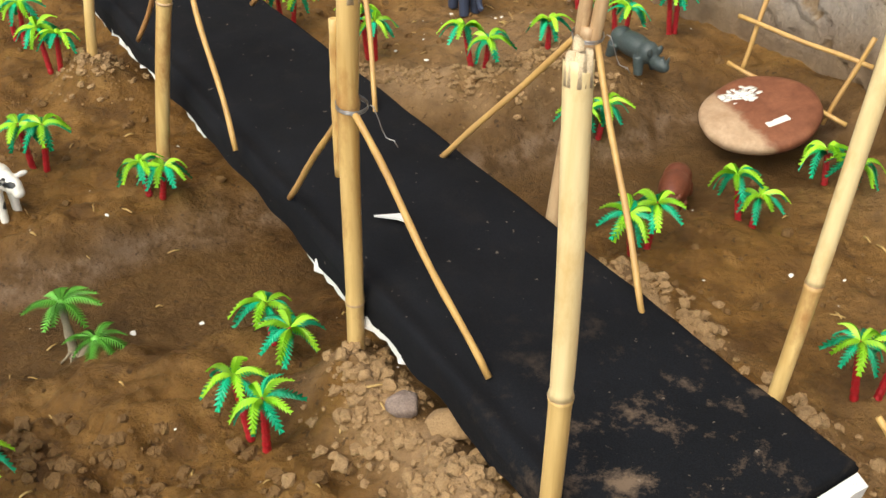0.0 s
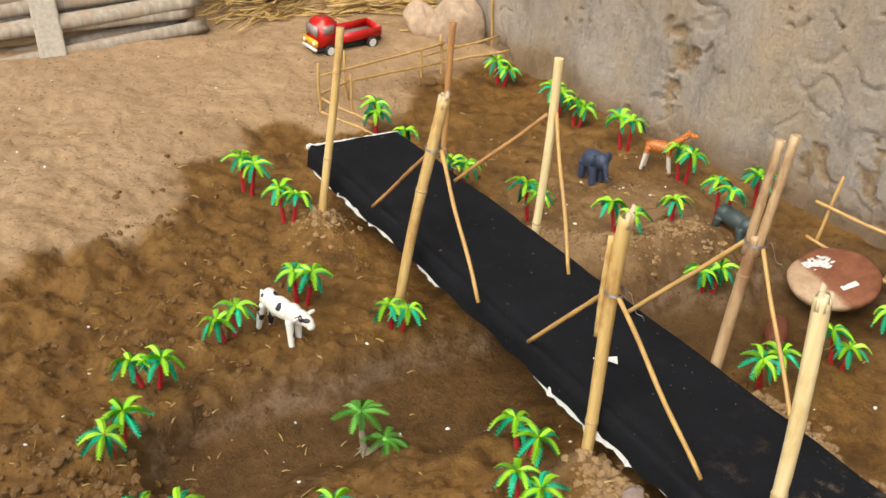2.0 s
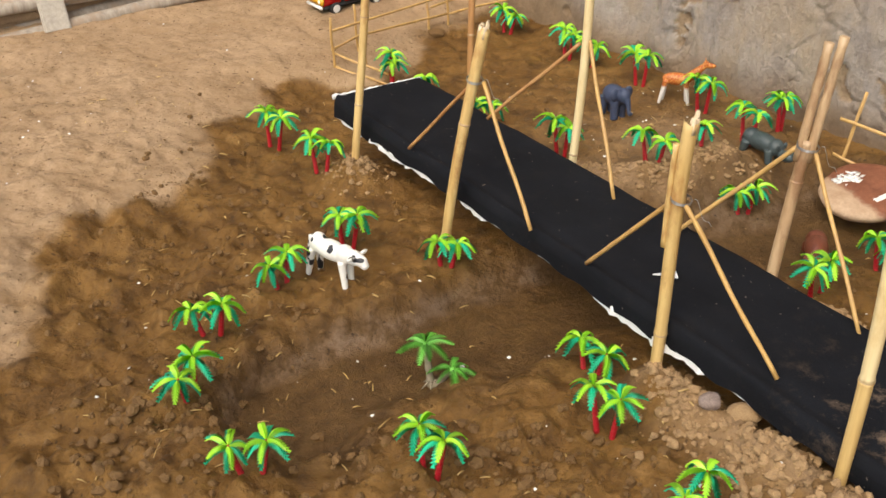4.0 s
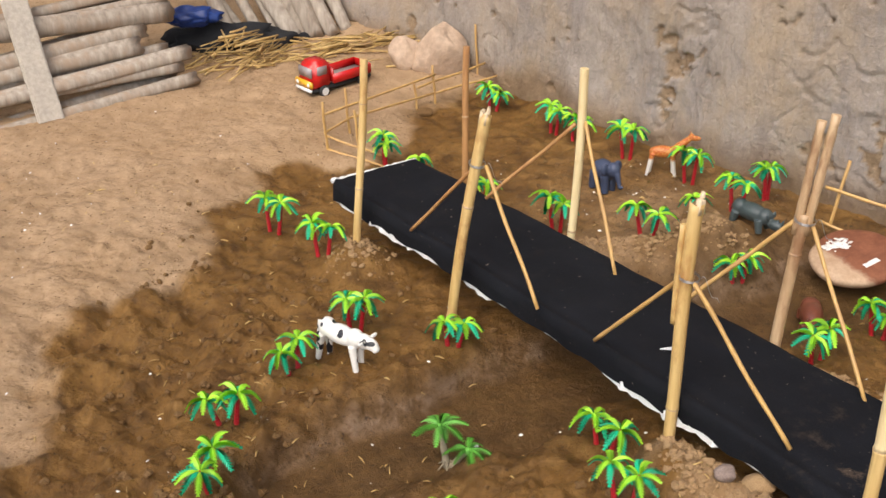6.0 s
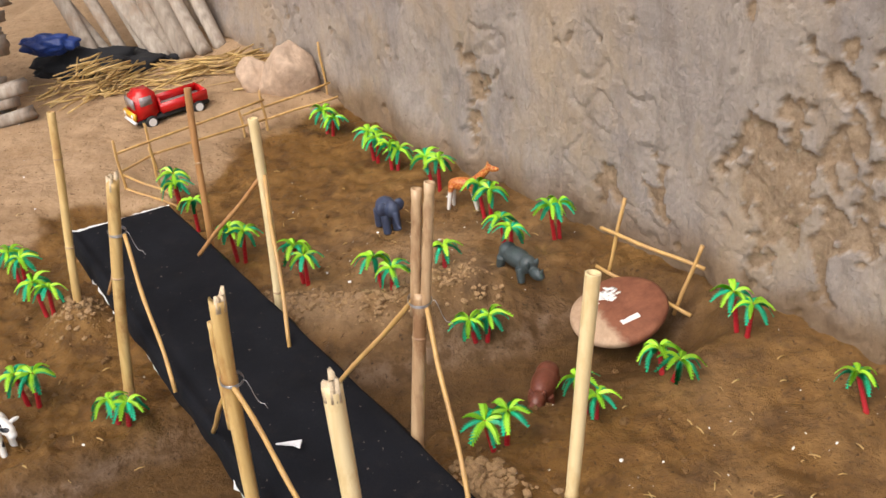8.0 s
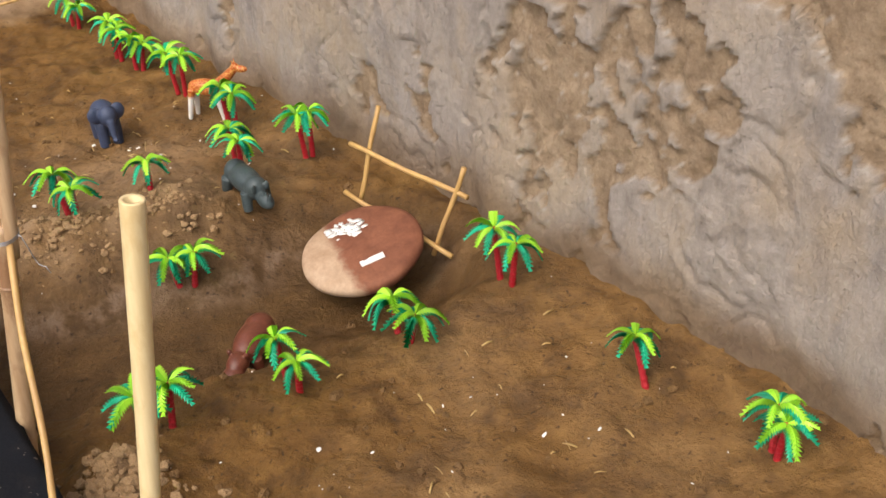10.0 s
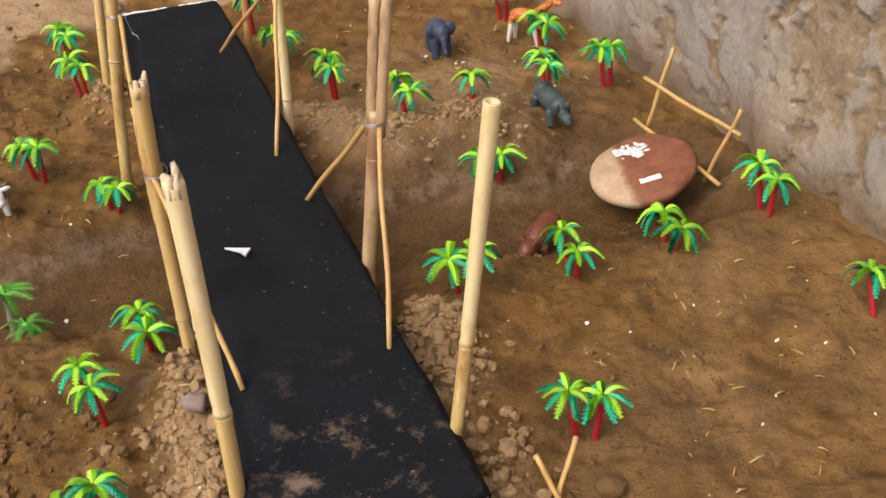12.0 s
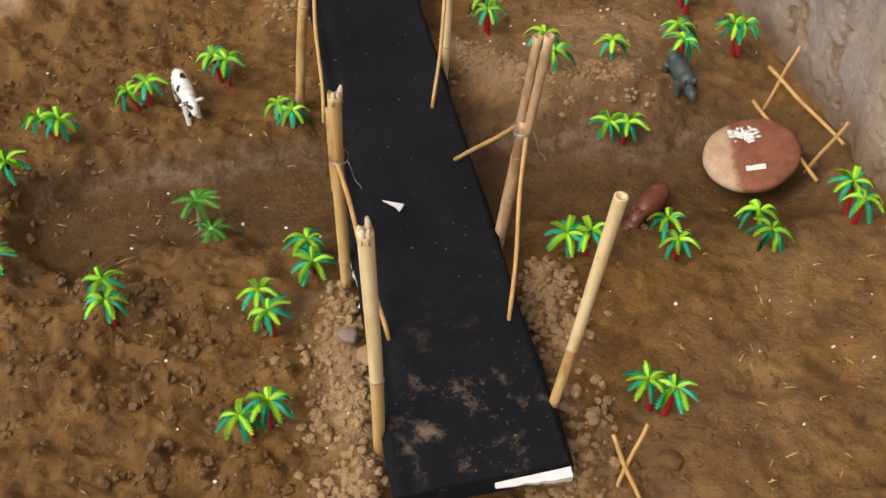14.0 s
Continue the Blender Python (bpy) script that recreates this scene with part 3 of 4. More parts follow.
# ---- canes and struts ----
def cane(base, top, r0, r1, nodes, material, label, seed, split=True, lower=None, prongs=()):
    """A cut cane stake with swollen nodes and a split top."""
    base, top = Vector(base), Vector(top)
    thing = empty("cane_stake", base, label, "stake", "cane stakes along the bridge")
    rnd = random.Random(seed)
    n = 46
    side, other = frame_of(top - base)

    def place(s):
        return base.lerp(top, s) + side * 0.003 * math.sin(3.1 * s + seed) + other * 0.003 * math.sin(4.3 * s + 2 * seed)

    def rod(s0, s1, mt, label2=""):
        bm = bmesh.new()
        pts, radii = [], []
        for k in range(n + 1):
            s = s0 + (s1 - s0) * k / n
            r = r0 + (r1 - r0) * s
            for m in nodes:
                r *= 1 + 0.13 * math.exp(-((s - m) / 0.008) ** 2) - 0.05 * math.exp(-((s - m - 0.018) / 0.010) ** 2)
            pts.append(place(s) - base)
            radii.append(r)
        if s1 == 1.0 and not split:
            down = (top - base).normalized()
            pts += [pts[-1] + down * 0.0004, pts[-1] + down * 0.0004, pts[-1] - down * 0.009]
            radii += [radii[-1] * 0.97, radii[-1] * 0.62, radii[-1] * 0.55]
        tube(bm, pts, radii, 12, True, 0.004 if s1 == 1.0 and split else 0.0, seed)
        return part("stalk", bm, mt, thing, label2)

    if lower:
        rod(0.0, nodes[0], lower, "darker lower joint with the sheath scraped off")
        rod(nodes[0], 1.0, material)
    elif len(prongs) > 1:
        rod(0.0, 0.72, material)
    else:
        rod(0.0, 1.0, material)
    for (ox, oy), s0, s1, r in prongs:
        bm = bmesh.new()
        pts = []
        for k in range(12):
            s = s0 + (s1 - s0) * k / 11
            spread = 0.80 + 0.20 * k / 11
            pts.append(place(s) - base + Vector((ox, oy, 0)) * spread)
        radii = [r * (1 + 0.08 * math.sin(3 * k)) for k in range(12)]
        up = (top - base).normalized()
        pts += [pts[-1] + up * 0.0004, pts[-1] - up * 0.006]
        radii += [r * 0.7, r * 0.55]
        tube(bm, pts, radii, 9, True, 0.0, seed)
        part("prong", bm, M_CANE if r < 0.004 else material, thing, "split-off prong")
    for m in nodes:
        bm = bmesh.new()
        r = (r0 + (r1 - r0) * m) * 1.10
        tube(bm, [place(m - 0.004) - base, place(m) - base, place(m + 0.004) - base], [r * 0.95, r * 1.04, r * 0.95], 12)
        part("node_ring", bm, M_CANE_BROWN, thing)
    if split:
        for k in range(4):
            bm = bmesh.new()
            a = rnd.uniform(0, 6.28)
            o = (math.cos(a) * side + math.sin(a) * other) * r1 * 0.62
            h = rnd.uniform(0.002, 0.009)
            tube(bm, [place(0.97) + o - base, place(1.0) + o * 1.1 + (top - base).normalized() * h - base], [r1 * 0.46, r1 * 0.34], 5, True, 0.003, seed + k)
            part("splinter", bm, M_PITH, thing)
    return thing


def wire_tie(at, axis, r, seed):
    thing = empty("wire_tie", at, "thin twisted steel wire tied round a cane stake", "wire", "wire ties")
    side, other = frame_of(axis)
    axis = Vector(axis).normalized()
    rnd = random.Random(seed)
    bm = bmesh.new()
    pts = []
    for k in range(49):
        a = 2 * math.pi * k / 14
        pts.append((math.cos(a) * side + math.sin(a) * other) * (r * 1.12 + rnd.uniform(0, 0.0006)) + axis * (0.0011 * k / 14 + 0.0012 * math.sin(a)))
    tube(bm, pts, [0.00045] * len(pts), 5)
    part("loop", bm, M_WIRE, thing)
    bm = bmesh.new()
    o = Vector((0.9, -0.3, 0)).normalized()
    pts = [o * (r + 0.001) + o * 0.022 * k / 8 + Vector((0, 0, -0.028 * (k / 8) ** 2 + 0.006 * math.sin(k))) for k in range(9)]
    tube(bm, pts, [0.0004] * 9, 5)
    part("loose_end", bm, M_WIRE, thing)


def strut(a, b, r, material, seed):
    a, b = Vector(a), Vector(b)
    bm = bmesh.new()
    side, other = frame_of(b - a)
    pts = [a.lerp(b, k / 12) - b + side * 0.0012 * math.sin(k * 0.7 + seed) for k in range(13)]
    tube(bm, pts, [r * (1 + 0.06 * math.sin(k * 2.1 + seed)) for k in range(13)], 8)
    ob = link("strut_stick", bm, material)
    ob.location = b
    tagged(ob, "thin split-cane stick bracing a stake against the black deck", "stick", "bracing sticks")


cane((0.153, 0.730, -0.020), (0.157, 0.757, 0.339), 0.0060, 0.0074, [0.47], M_CANE_PALE, "pale cane stake with a split top, beside the bridge", 1, True, M_CANE)
cane((0.008, 0.911, -0.030), (0.024, 0.928, 0.299), 0.0060, 0.0074, [0.30, 0.76], M_CANE, "yellow cane stake with a split top and a wire tie", 2, True, None, (((-0.0095, 0.003), 0.60, 0.93, 0.0030),))
cane((-0.215, 1.166, -0.050), (-0.169, 1.189, 0.286), 0.0060, 0.0070, [0.22, 0.66], M_CANE, "yellow cane stake with a jagged cut top", 3)
cane((-0.331, 1.337, 0.000), (-0.318, 1.380, 0.287), 0.0055, 0.0053, [0.40, 0.80], M_CANE, "slim brownish cane stake at the bridge's end", 4, False)
cane((0.283, 0.839, -0.030), (0.331, 0.865, 0.351), 0.0048, 0.0062, [0.48], M_CANE_PALE, "leaning pale cane stake with a cut top", 5, False, M_CANE)
cane((0.140, 1.008, -0.050), (0.180, 1.056, 0.333), 0.0066, 0.0066, [0.28, 0.60], M_CANE_BROWN, "weathered brown cane stake split into two prongs", 6, False, None, (((-0.0060, 0.002), 0.66, 0.99, 0.0050), ((0.0062, -0.002), 0.66, 1.01, 0.0050)))
cane((-0.052, 1.272, -0.030), (-0.040, 1.300, 0.301), 0.0052, 0.0058, [0.34], M_CANE_PALE, "pale slim cane stake with a clean cut top", 7, False)
cane((-0.188, 1.441, -0.020), (-0.174, 1.482, 0.268), 0.0042, 0.0048, [0.66], M_TWIG_RED, "thin reddish-brown cane stake at the bridge's far end", 8, False)
for at, r, sd in (((0.019, 0.923, 0.219), 0.0090, 1), ((0.169, 1.041, 0.219), 0.0100, 2), ((-0.177, 1.185, 0.224), 0.0086, 3)):
    wire_tie(at, (0, 0, 1), r, sd)
for a, b, r, mt in (
    ((0.022, 0.915, 0.219), (0.114, 0.835, 0.075), 0.0025, M_TWIG),
    ((0.016, 0.929, 0.219), (-0.053, 1.020, 0.084), 0.0025, M_TWIG),
    ((-0.168, 1.179, 0.226), (-0.110, 1.083, 0.087), 0.0024, M_TWIG),
    ((-0.181, 1.194, 0.216), (-0.257, 1.285, 0.086), 0.0024, M_TWIG_RED),
    ((0.175, 1.035, 0.219), (0.216, 0.913, 0.073), 0.0024, M_TWIG),
    ((0.165, 1.050, 0.219), (0.057, 1.100, 0.078), 0.0027, M_TWIG),
    ((-0.037, 1.289, 0.235), (-0.006, 1.169, 0.081), 0.0024, M_TWIG),
    ((-0.046, 1.304, 0.225), (-0.157, 1.341, 0.103), 0.0026, M_TWIG_RED),
):
    strut(a, b, r, mt, int(abs(a[0]) * 1000))


# ---- toy palms ----
def frond_mesh(name, length, droop, teeth, width, material, lift=0.25, gap=0.45):
    """An arching, comb-toothed frond, folded along its rib."""
    bm = bmesh.new()
    n = teeth * 2
    rib, edge_l, edge_r = [], [], []
    for k in range(n + 1):
        s = k / n
        x = length * (s - 0.22 * droop * s * s)
        z = length * (1.9 * lift * s - (1.9 * lift + droop) * s * s)
        w = width * min(1.0, 0.35 + 3.0 * s) * math.sqrt(max(0.02, 1 - s ** 5))
        w *= 1.12 if k % 2 else gap
        back = -0.01 * length if k % 2 == 0 else 0.075 * length
        rib.append(bm.verts.new((x, 0, z + 0.0010)))
        edge_l.append(bm.verts.new((x + back, w, z - w * 0.40)))
        edge_r.append(bm.verts.new((x + back, -w, z - w * 0.40)))
    for k in range(n):
        bm.faces.new((rib[k], rib[k + 1], edge_l[k + 1], edge_l[k]))
        bm.faces.new((rib[k + 1], rib[k], edge_r[k], edge_r[k + 1]))
    bmesh.ops.solidify(bm, geom=bm.faces[:], thickness=0.0011)
    me = bpy.data.meshes.new(name)
    bm.to_mesh(me)
    bm.free()
    me.materials.append(material)
    return me


LIME = [frond_mesh("frond", 0.0270, 0.34, 12, 0.0042, M_LIME, 0.56), frond_mesh("frond", 0.0255, 0.26, 12, 0.0040, M_LIME, 0.54)]
TEAL = [frond_mesh("frond", 0.0275, 0.42, 12, 0.0044, M_TEAL, 0.48), frond_mesh("frond", 0.0265, 0.50, 12, 0.0043, M_TEAL, 0.46)]


def trunk_mesh():
    bm = bmesh.new()
    tube(bm, [(0, 0, k / 16) for k in range(17)], [(0.0031 - 0.0006 * k / 16) * (1.12 if k % 2 else 0.92) for k in range(17)], 8)
    me = bpy.data.meshes.new("trunk")
    bm.to_mesh(me)
    bm.free()
    me.materials.append(M_RED)
    return me


def bud_mesh():
    bm = bmesh.new()
    bmesh.ops.create_icosphere(bm, subdivisions=2, radius=0.0034, matrix=Matrix.Diagonal((1, 1, 0.9, 1)))
    for v in bm.verts:
        v.co *= 1 + 0.18 * noise.noise(v.co * 700)
    me = bpy.data.meshes.new("crown")
    bm.to_mesh(me)
    bm.free()
    me.materials.append(M_RED)
    return me


TRUNK, BUD = trunk_mesh(), bud_mesh()


def toy_palm(crowns, seed, root=None):
    rnd = random.Random(seed)
    cx = sum(c[0] for c in crowns) / len(crowns)
    cy = sum(c[1] for c in crowns) / len(crowns)
    if root is None:
        root = (cx + rnd.uniform(-0.005, 0.005), cy + 0.004 + rnd.uniform(-0.004, 0.004))
    base = Vector((root[0], root[1], gz(*root) - 0.002))
    thing = empty("toy_palm", base, "plastic toy palms with lime and teal fronds on red trunks" if len(crowns) > 1 else "single plastic toy palm with lime fronds and red trunk", "toy palm", "toy palms")
    for k, c in enumerate(crowns):
        top = Vector(c)
        top.z = min(max(top.z, base.z + 0.036), base.z + 0.056) - 0.002
        foot = base.lerp(Vector((top.x, top.y, base.z)), 0.55)
        way = top - foot
        t = new("trunk", TRUNK)
        t.parent = thing
        t.matrix_basis = Matrix.Translation(foot - base) @ way.to_track_quat("Z", "Y").to_matrix().to_4x4() @ Matrix.Diagonal((1, 1, way.length, 1))
        crown = new("crown", BUD)
        crown.parent = thing
        turn = rnd.uniform(0, 6.28)
        lean = Matrix.Rotation(rnd.uniform(-0.22, 0.22), 4, "X") @ Matrix.Rotation(rnd.uniform(-0.22, 0.22), 4, "Y")
        crown.matrix_basis = Matrix.Translation(top - base) @ lean @ Matrix.Rotation(turn, 4, "Z")
        size = rnd.uniform(0.94, 1.08)
        for layer_meshes, count, shift, z in ((LIME, 5, 0.0, 0.0012), (TEAL, 6, 0.5, -0.0006)):
            for q in range(count):
                f = new("frond", layer_meshes[(q + k) % 2])
                f.parent = crown
                a = 2 * math.pi * (q + shift) / count + rnd.uniform(-0.16, 0.16)
                f.matrix_basis = Matrix.Translation((0, 0, z)) @ Matrix.Rotation(a, 4, "Z") @ Matrix.Rotation(rnd.uniform(-0.22, 0.16), 4, "Y") @ Matrix.Scale(size * rnd.uniform(0.9, 1.08), 4)
    return thing


PALMS = [
    ((-0.469, 1.446, 0.057), (-0.444, 1.428, 0.063)),
    ((-0.394, 1.356, 0.062), (-0.368, 1.343, 0.061)),
    ((-0.338, 1.166, 0.054), (-0.315, 1.166, 0.055)),
    ((-0.408, 1.067, 0.041), (-0.391, 1.088, 0.048)),
    ((-0.480, 0.976, 0.032), (-0.446, 0.978, 0.049)),
    ((-0.460, 0.891, 0.045), (-0.468, 0.855, 0.042)),
    ((-0.401, 0.758, 0.045), (-0.365, 0.761, 0.050)),
    ((-0.226, 0.785, 0.052), (-0.202, 0.761, 0.055)),
    ((-0.217, 1.136, 0.038), (-0.193, 1.130, 0.034)),
    ((-0.060, 0.949, 0.030), (-0.036, 0.922, 0.035)),
    ((-0.058, 0.848, 0.056), (-0.033, 0.828, 0.055)),
    ((0.010, 0.705, 0.044), (0.032, 0.728, 0.068)),
    ((-0.304, 1.672, 0.056), (-0.300, 1.659, 0.046)),
    ((-0.247, 1.583, 0.057),),
    ((-0.170, 1.498, 0.061), (-0.147, 1.489, 0.054)),
    ((-0.060, 1.425, 0.067), (-0.043, 1.404, 0.061)),
    ((0.055, 1.373, 0.073), (0.082, 1.347, 0.073)),
    ((0.142, 1.395, 0.070),),
    ((0.210, 1.465, 0.076), (0.225, 1.438, 0.072)),
    ((0.273, 1.507, 0.068), (0.284, 1.517, 0.072)),
    ((0.177, 1.305, 0.018), (0.202, 1.309, 0.025)),
    ((-0.119, 1.920, 0.043), (-0.099, 1.902, 0.035)),
    ((-0.020, 1.798, 0.055), (-0.006, 1.784, 0.050)),
    ((0.015, 1.766, 0.045), (0.032, 1.761, 0.038)),
    ((0.084, 1.690, 0.070), (0.104, 1.678, 0.060)),
    ((0.169, 1.600, 0.071), (0.187, 1.581, 0.058)),
    ((0.486, 1.275, 0.070), (0.505, 1.258, 0.064)),
    ((0.399, 1.216, 0.036), (0.420, 1.192, 0.037)),
    ((0.310, 1.149, 0.047), (0.329, 1.132, 0.037)),
    ((0.214, 1.075, 0.050), (0.238, 1.089, 0.052)),
    ((0.368, 0.922, 0.062), (0.397, 0.923, 0.055)),
    ((0.695, 1.064, 0.050), (0.699, 1.051, 0.045)),
]
for k, crowns in enumerate(PALMS):
    toy_palm(crowns, 100 + k)
toy_palm(((0.600, 1.156, 0.042),), 200, (0.624, 1.124))


# ---- fern ----
def build_fern():
    base = Vector((-0.218, 0.945, gz(-0.218, 0.945) - 0.003))
    thing = empty("fern", base, "small green plastic fern with two heads in the muddy channel", "plant")
    green = [frond_mesh("frond", 0.037, 0.25, 15, 0.0066, M_FERN, 0.34, 0.14), frond_mesh("frond", 0.032, 0.40, 14, 0.0060, M_FERN, 0.28, 0.14)]
    rnd = random.Random(77)
    for (dx, dy, h, count, size) in ((-0.008, 0.012, 0.050, 10, 0.95), (0.022, -0.004, 0.030, 8, 0.8)):
        bm = bmesh.new()
        tube(bm, [(dx * k / 6, dy * k / 6, h * k / 6) for k in range(7)], [0.0046 - 0.0004 * k + 0.0008 * (k % 2) for k in range(7)], 8)
        part("stem", bm, M_STEM, thing)
        bm = bmesh.new()
        bmesh.ops.create_icosphere(bm, subdivisions=2, radius=0.004)
        for v in bm.verts:
            v.co *= 1 + 0.25 * noise.noise(v.co * 600)
        head = part("head", bm, M_FERN, thing)
        head.location = (dx, dy, h)
        for q in range(count):
            f = new("frond", green[q % 2])
            f.parent = head
            f.matrix_basis = Matrix.Rotation(2 * math.pi * q / count + rnd.uniform(-0.2, 0.2), 4, "Z") @ Matrix.Rotation(rnd.uniform(-0.35, 0.1), 4, "Y") @ Matrix.Scale(size * rnd.uniform(0.85, 1.1), 4)
    for k in range(6):
        bm = bmesh.new()
        a = 2 * math.pi * k / 6 + 0.4
        tube(bm, [Vector((0.003 * math.cos(a), 0.003 * math.sin(a), 0.012)), Vector((0.012 * math.cos(a), 0.012 * math.sin(a), 0.003))], [0.0014, 0.0008], 5)
        part("root", bm, M_STEM, thing)


build_fern()


# ---- toy animals: plain moulded figures, one mesh each ----
def figure(name, blobs, limbs, material, at, turn, size, label, tilt=0.0, voxel=0.0011):
    """Blobs (x, y, z, rx, ry, rz) and limbs ((x,y,z), (x,y,z), r0, r1) welded into one skin; head towards +x."""
    bm = bmesh.new()
    for x, y, z, rx, ry, rz in blobs:
        bmesh.ops.create_icosphere(bm, subdivisions=3, radius=1, matrix=Matrix.Translation((x, y, z)) @ Matrix.Diagonal((rx, ry, rz, 1)))
    for a, b, r0, r1 in limbs:
        a, b = Vector(a), Vector(b)
        tube(bm, [a.lerp(b, k / 5) for k in range(6)], [r0 + (r1 - r0) * k / 5 for k in range(6)], 10)
    bmesh.ops.recalc_face_normals(bm, faces=bm.faces[:])
    ob = link(name, bm, material)
    mod = ob.modifiers.new("weld", "REMESH")
    mod.mode, mod.voxel_size, mod.use_smooth_shade = "VOXEL", voxel / size, True
    soft = ob.modifiers.new("soften", "SMOOTH")
    soft.factor, soft.iterations = 0.5, 4
    ob.matrix_world = Matrix.Translation(at) @ Matrix.Rotation(turn, 4, "Z") @ Matrix.Rotation(tilt, 4, "Y") @ Matrix.Scale(size, 4)
    return tagged(ob, label, "toy animal", "toy animals")


figure("toy_cow", [(0, 0, 0.034, 0.022, 0.0092, 0.0098), (-0.016, 0, 0.036, 0.009, 0.0085, 0.010), (0.018, 0, 0.036, 0.009, 0.008, 0.010), (0.036, 0, 0.037, 0.0085, 0.0055, 0.0062), (0.029, 0, 0.037, 0.008, 0.006, 0.008), (0.033, 0.0085, 0.041, 0.002, 0.005, 0.0022), (0.033, -0.0085, 0.041, 0.002, 0.005, 0.0022), (0.042, 0, 0.034, 0.004, 0.0042, 0.0042)],
       [((0.018, 0.005, 0.03), (0.019, 0.006, 0), 0.0042, 0.0027), ((0.018, -0.005, 0.03), (0.023, -0.006, 0), 0.0042, 0.0027), ((-0.02, 0.005, 0.03), (-0.021, 0.006, 0), 0.0048, 0.0027), ((-0.02, -0.005, 0.03), (-0.025, -0.006, 0), 0.0048, 0.0027), ((-0.026, 0, 0.04), (-0.030, 0, 0.020), 0.0018, 0.0012)],
       M_COW, (-0.341, 1.101, gz(-0.341, 1.101) - 0.001), math.atan2(-0.034, 0.043), 1.28, "white toy cow with black patches standing on the mud")
figure("toy_elephant", [(0, 0, 0.030, 0.019, 0.0135, 0.0145), (0.019, 0, 0.036, 0.0105, 0.009, 0.011), (0.014, 0.0115, 0.037, 0.004, 0.0075, 0.009), (0.014, -0.0115, 0.037, 0.004, 0.0075, 0.009)],
       [((0.010, 0.007, 0.026), (0.010, 0.007, 0), 0.0062, 0.0055), ((0.010, -0.007, 0.026), (0.012, -0.007, 0), 0.0062, 0.0055), ((-0.012, 0.007, 0.026), (-0.012, 0.007, 0), 0.0066, 0.0055), ((-0.012, -0.007, 0.026), (-0.014, -0.007, 0), 0.0066, 0.0055), ((0.027, 0, 0.034), (0.034, 0, 0.014), 0.0045, 0.0026), ((0.034, 0, 0.014), (0.039, 0, 0.018), 0.0026, 0.002), ((-0.018, 0, 0.034), (-0.021, 0, 0.018), 0.0016, 0.001)],
       M_ELEPHANT, (0.040, 1.568, gz(0.040, 1.568) - 0.001), -1.0, 1.12, "dark blue-grey toy elephant standing on bare mud")
figure("toy_rhino", [(0, 0, 0.021, 0.027, 0.0125, 0.0125), (-0.018, 0, 0.022, 0.012, 0.0115, 0.012), (0.020, 0, 0.021, 0.012, 0.011, 0.0115), (0.037, 0, 0.015, 0.013, 0.0068, 0.0072), (0.030, 0.007, 0.026, 0.002, 0.0025, 0.005), (0.030, -0.007, 0.026, 0.002, 0.0025, 0.005)],
       [((0.017, 0.009, 0.018), (0.019, 0.011, 0), 0.006, 0.0045), ((0.017, -0.009, 0.018), (0.021, -0.011, 0), 0.006, 0.0045), ((-0.019, 0.009, 0.018), (-0.019, 0.011, 0), 0.0065, 0.0045), ((-0.019, -0.009, 0.018), (-0.023, -0.011, 0), 0.0065, 0.0045), ((0.046, 0, 0.017), (0.050, 0, 0.028), 0.003, 0.0008), ((0.040, 0, 0.020), (0.042, 0, 0.026), 0.0022, 0.0008), ((-0.029, 0, 0.026), (-0.034, 0, 0.012), 0.0016, 0.001)],
       M_RHINO, (0.232, 1.418, gz(0.232, 1.418) - 0.001), math.atan2(-0.064, 0.052), 1.08, "dark grey-green toy rhinoceros walking towards the water")
figure("toy_hippo", [(0, 0, 0.017, 0.028, 0.0145, 0.0145), (-0.015, 0, 0.018, 0.016, 0.0135, 0.014), (0.031, 0, 0.016, 0.012, 0.0095, 0.0095), (0.042, 0, 0.012, 0.010, 0.0098, 0.0075), (0.028, 0.008, 0.025, 0.0025, 0.0025, 0.003), (0.028, -0.008, 0.025, 0.0025, 0.0025, 0.003)],
       [((0.016, 0.009, 0.012), (0.016, 0.011, 0), 0.006, 0.005), ((0.016, -0.009, 0.012), (0.016, -0.011, 0), 0.006, 0.005), ((-0.018, 0.009, 0.012), (-0.018, 0.011, 0), 0.006, 0.005), ((-0.018, -0.009, 0.012), (-0.018, -0.011, 0), 0.006, 0.005)],
       M_HIPPO, (0.268, 1.226, -0.034), math.atan2(-0.090, -0.020), 1.05, "reddish-brown toy hippopotamus lying in the wet channel")
figure("toy_giraffe", [(0, 0, 0.040, 0.022, 0.009, 0.010), (0.046, 0, 0.066, 0.009, 0.0042, 0.0042), (0.040, 0, 0.068, 0.005, 0.0045, 0.0050)],
       [((0.015, 0, 0.042), (0.041, 0, 0.068), 0.0078, 0.0042), ((0.014, 0.005, 0.038), (0.017, 0.006, 0), 0.0042, 0.0026), ((0.014, -0.005, 0.038), (0.021, -0.006, 0), 0.0042, 0.0026), ((-0.016, 0.005, 0.038), (-0.019, 0.006, 0), 0.0046, 0.0026), ((-0.016, -0.005, 0.038), (-0.023, -0.006, 0), 0.0046, 0.0026), ((0.039, 0.002, 0.071), (0.038, 0.003, 0.077), 0.0012, 0.001), ((0.039, -0.002, 0.071), (0.038, -0.003, 0.077), 0.0012, 0.001)],
       M_GIRAFFE, (0.144, 1.630, gz(0.144, 1.630) - 0.001), math.atan2(-0.012, 0.055), 1.03, "orange spotted toy giraffe with white legs beside the wall")


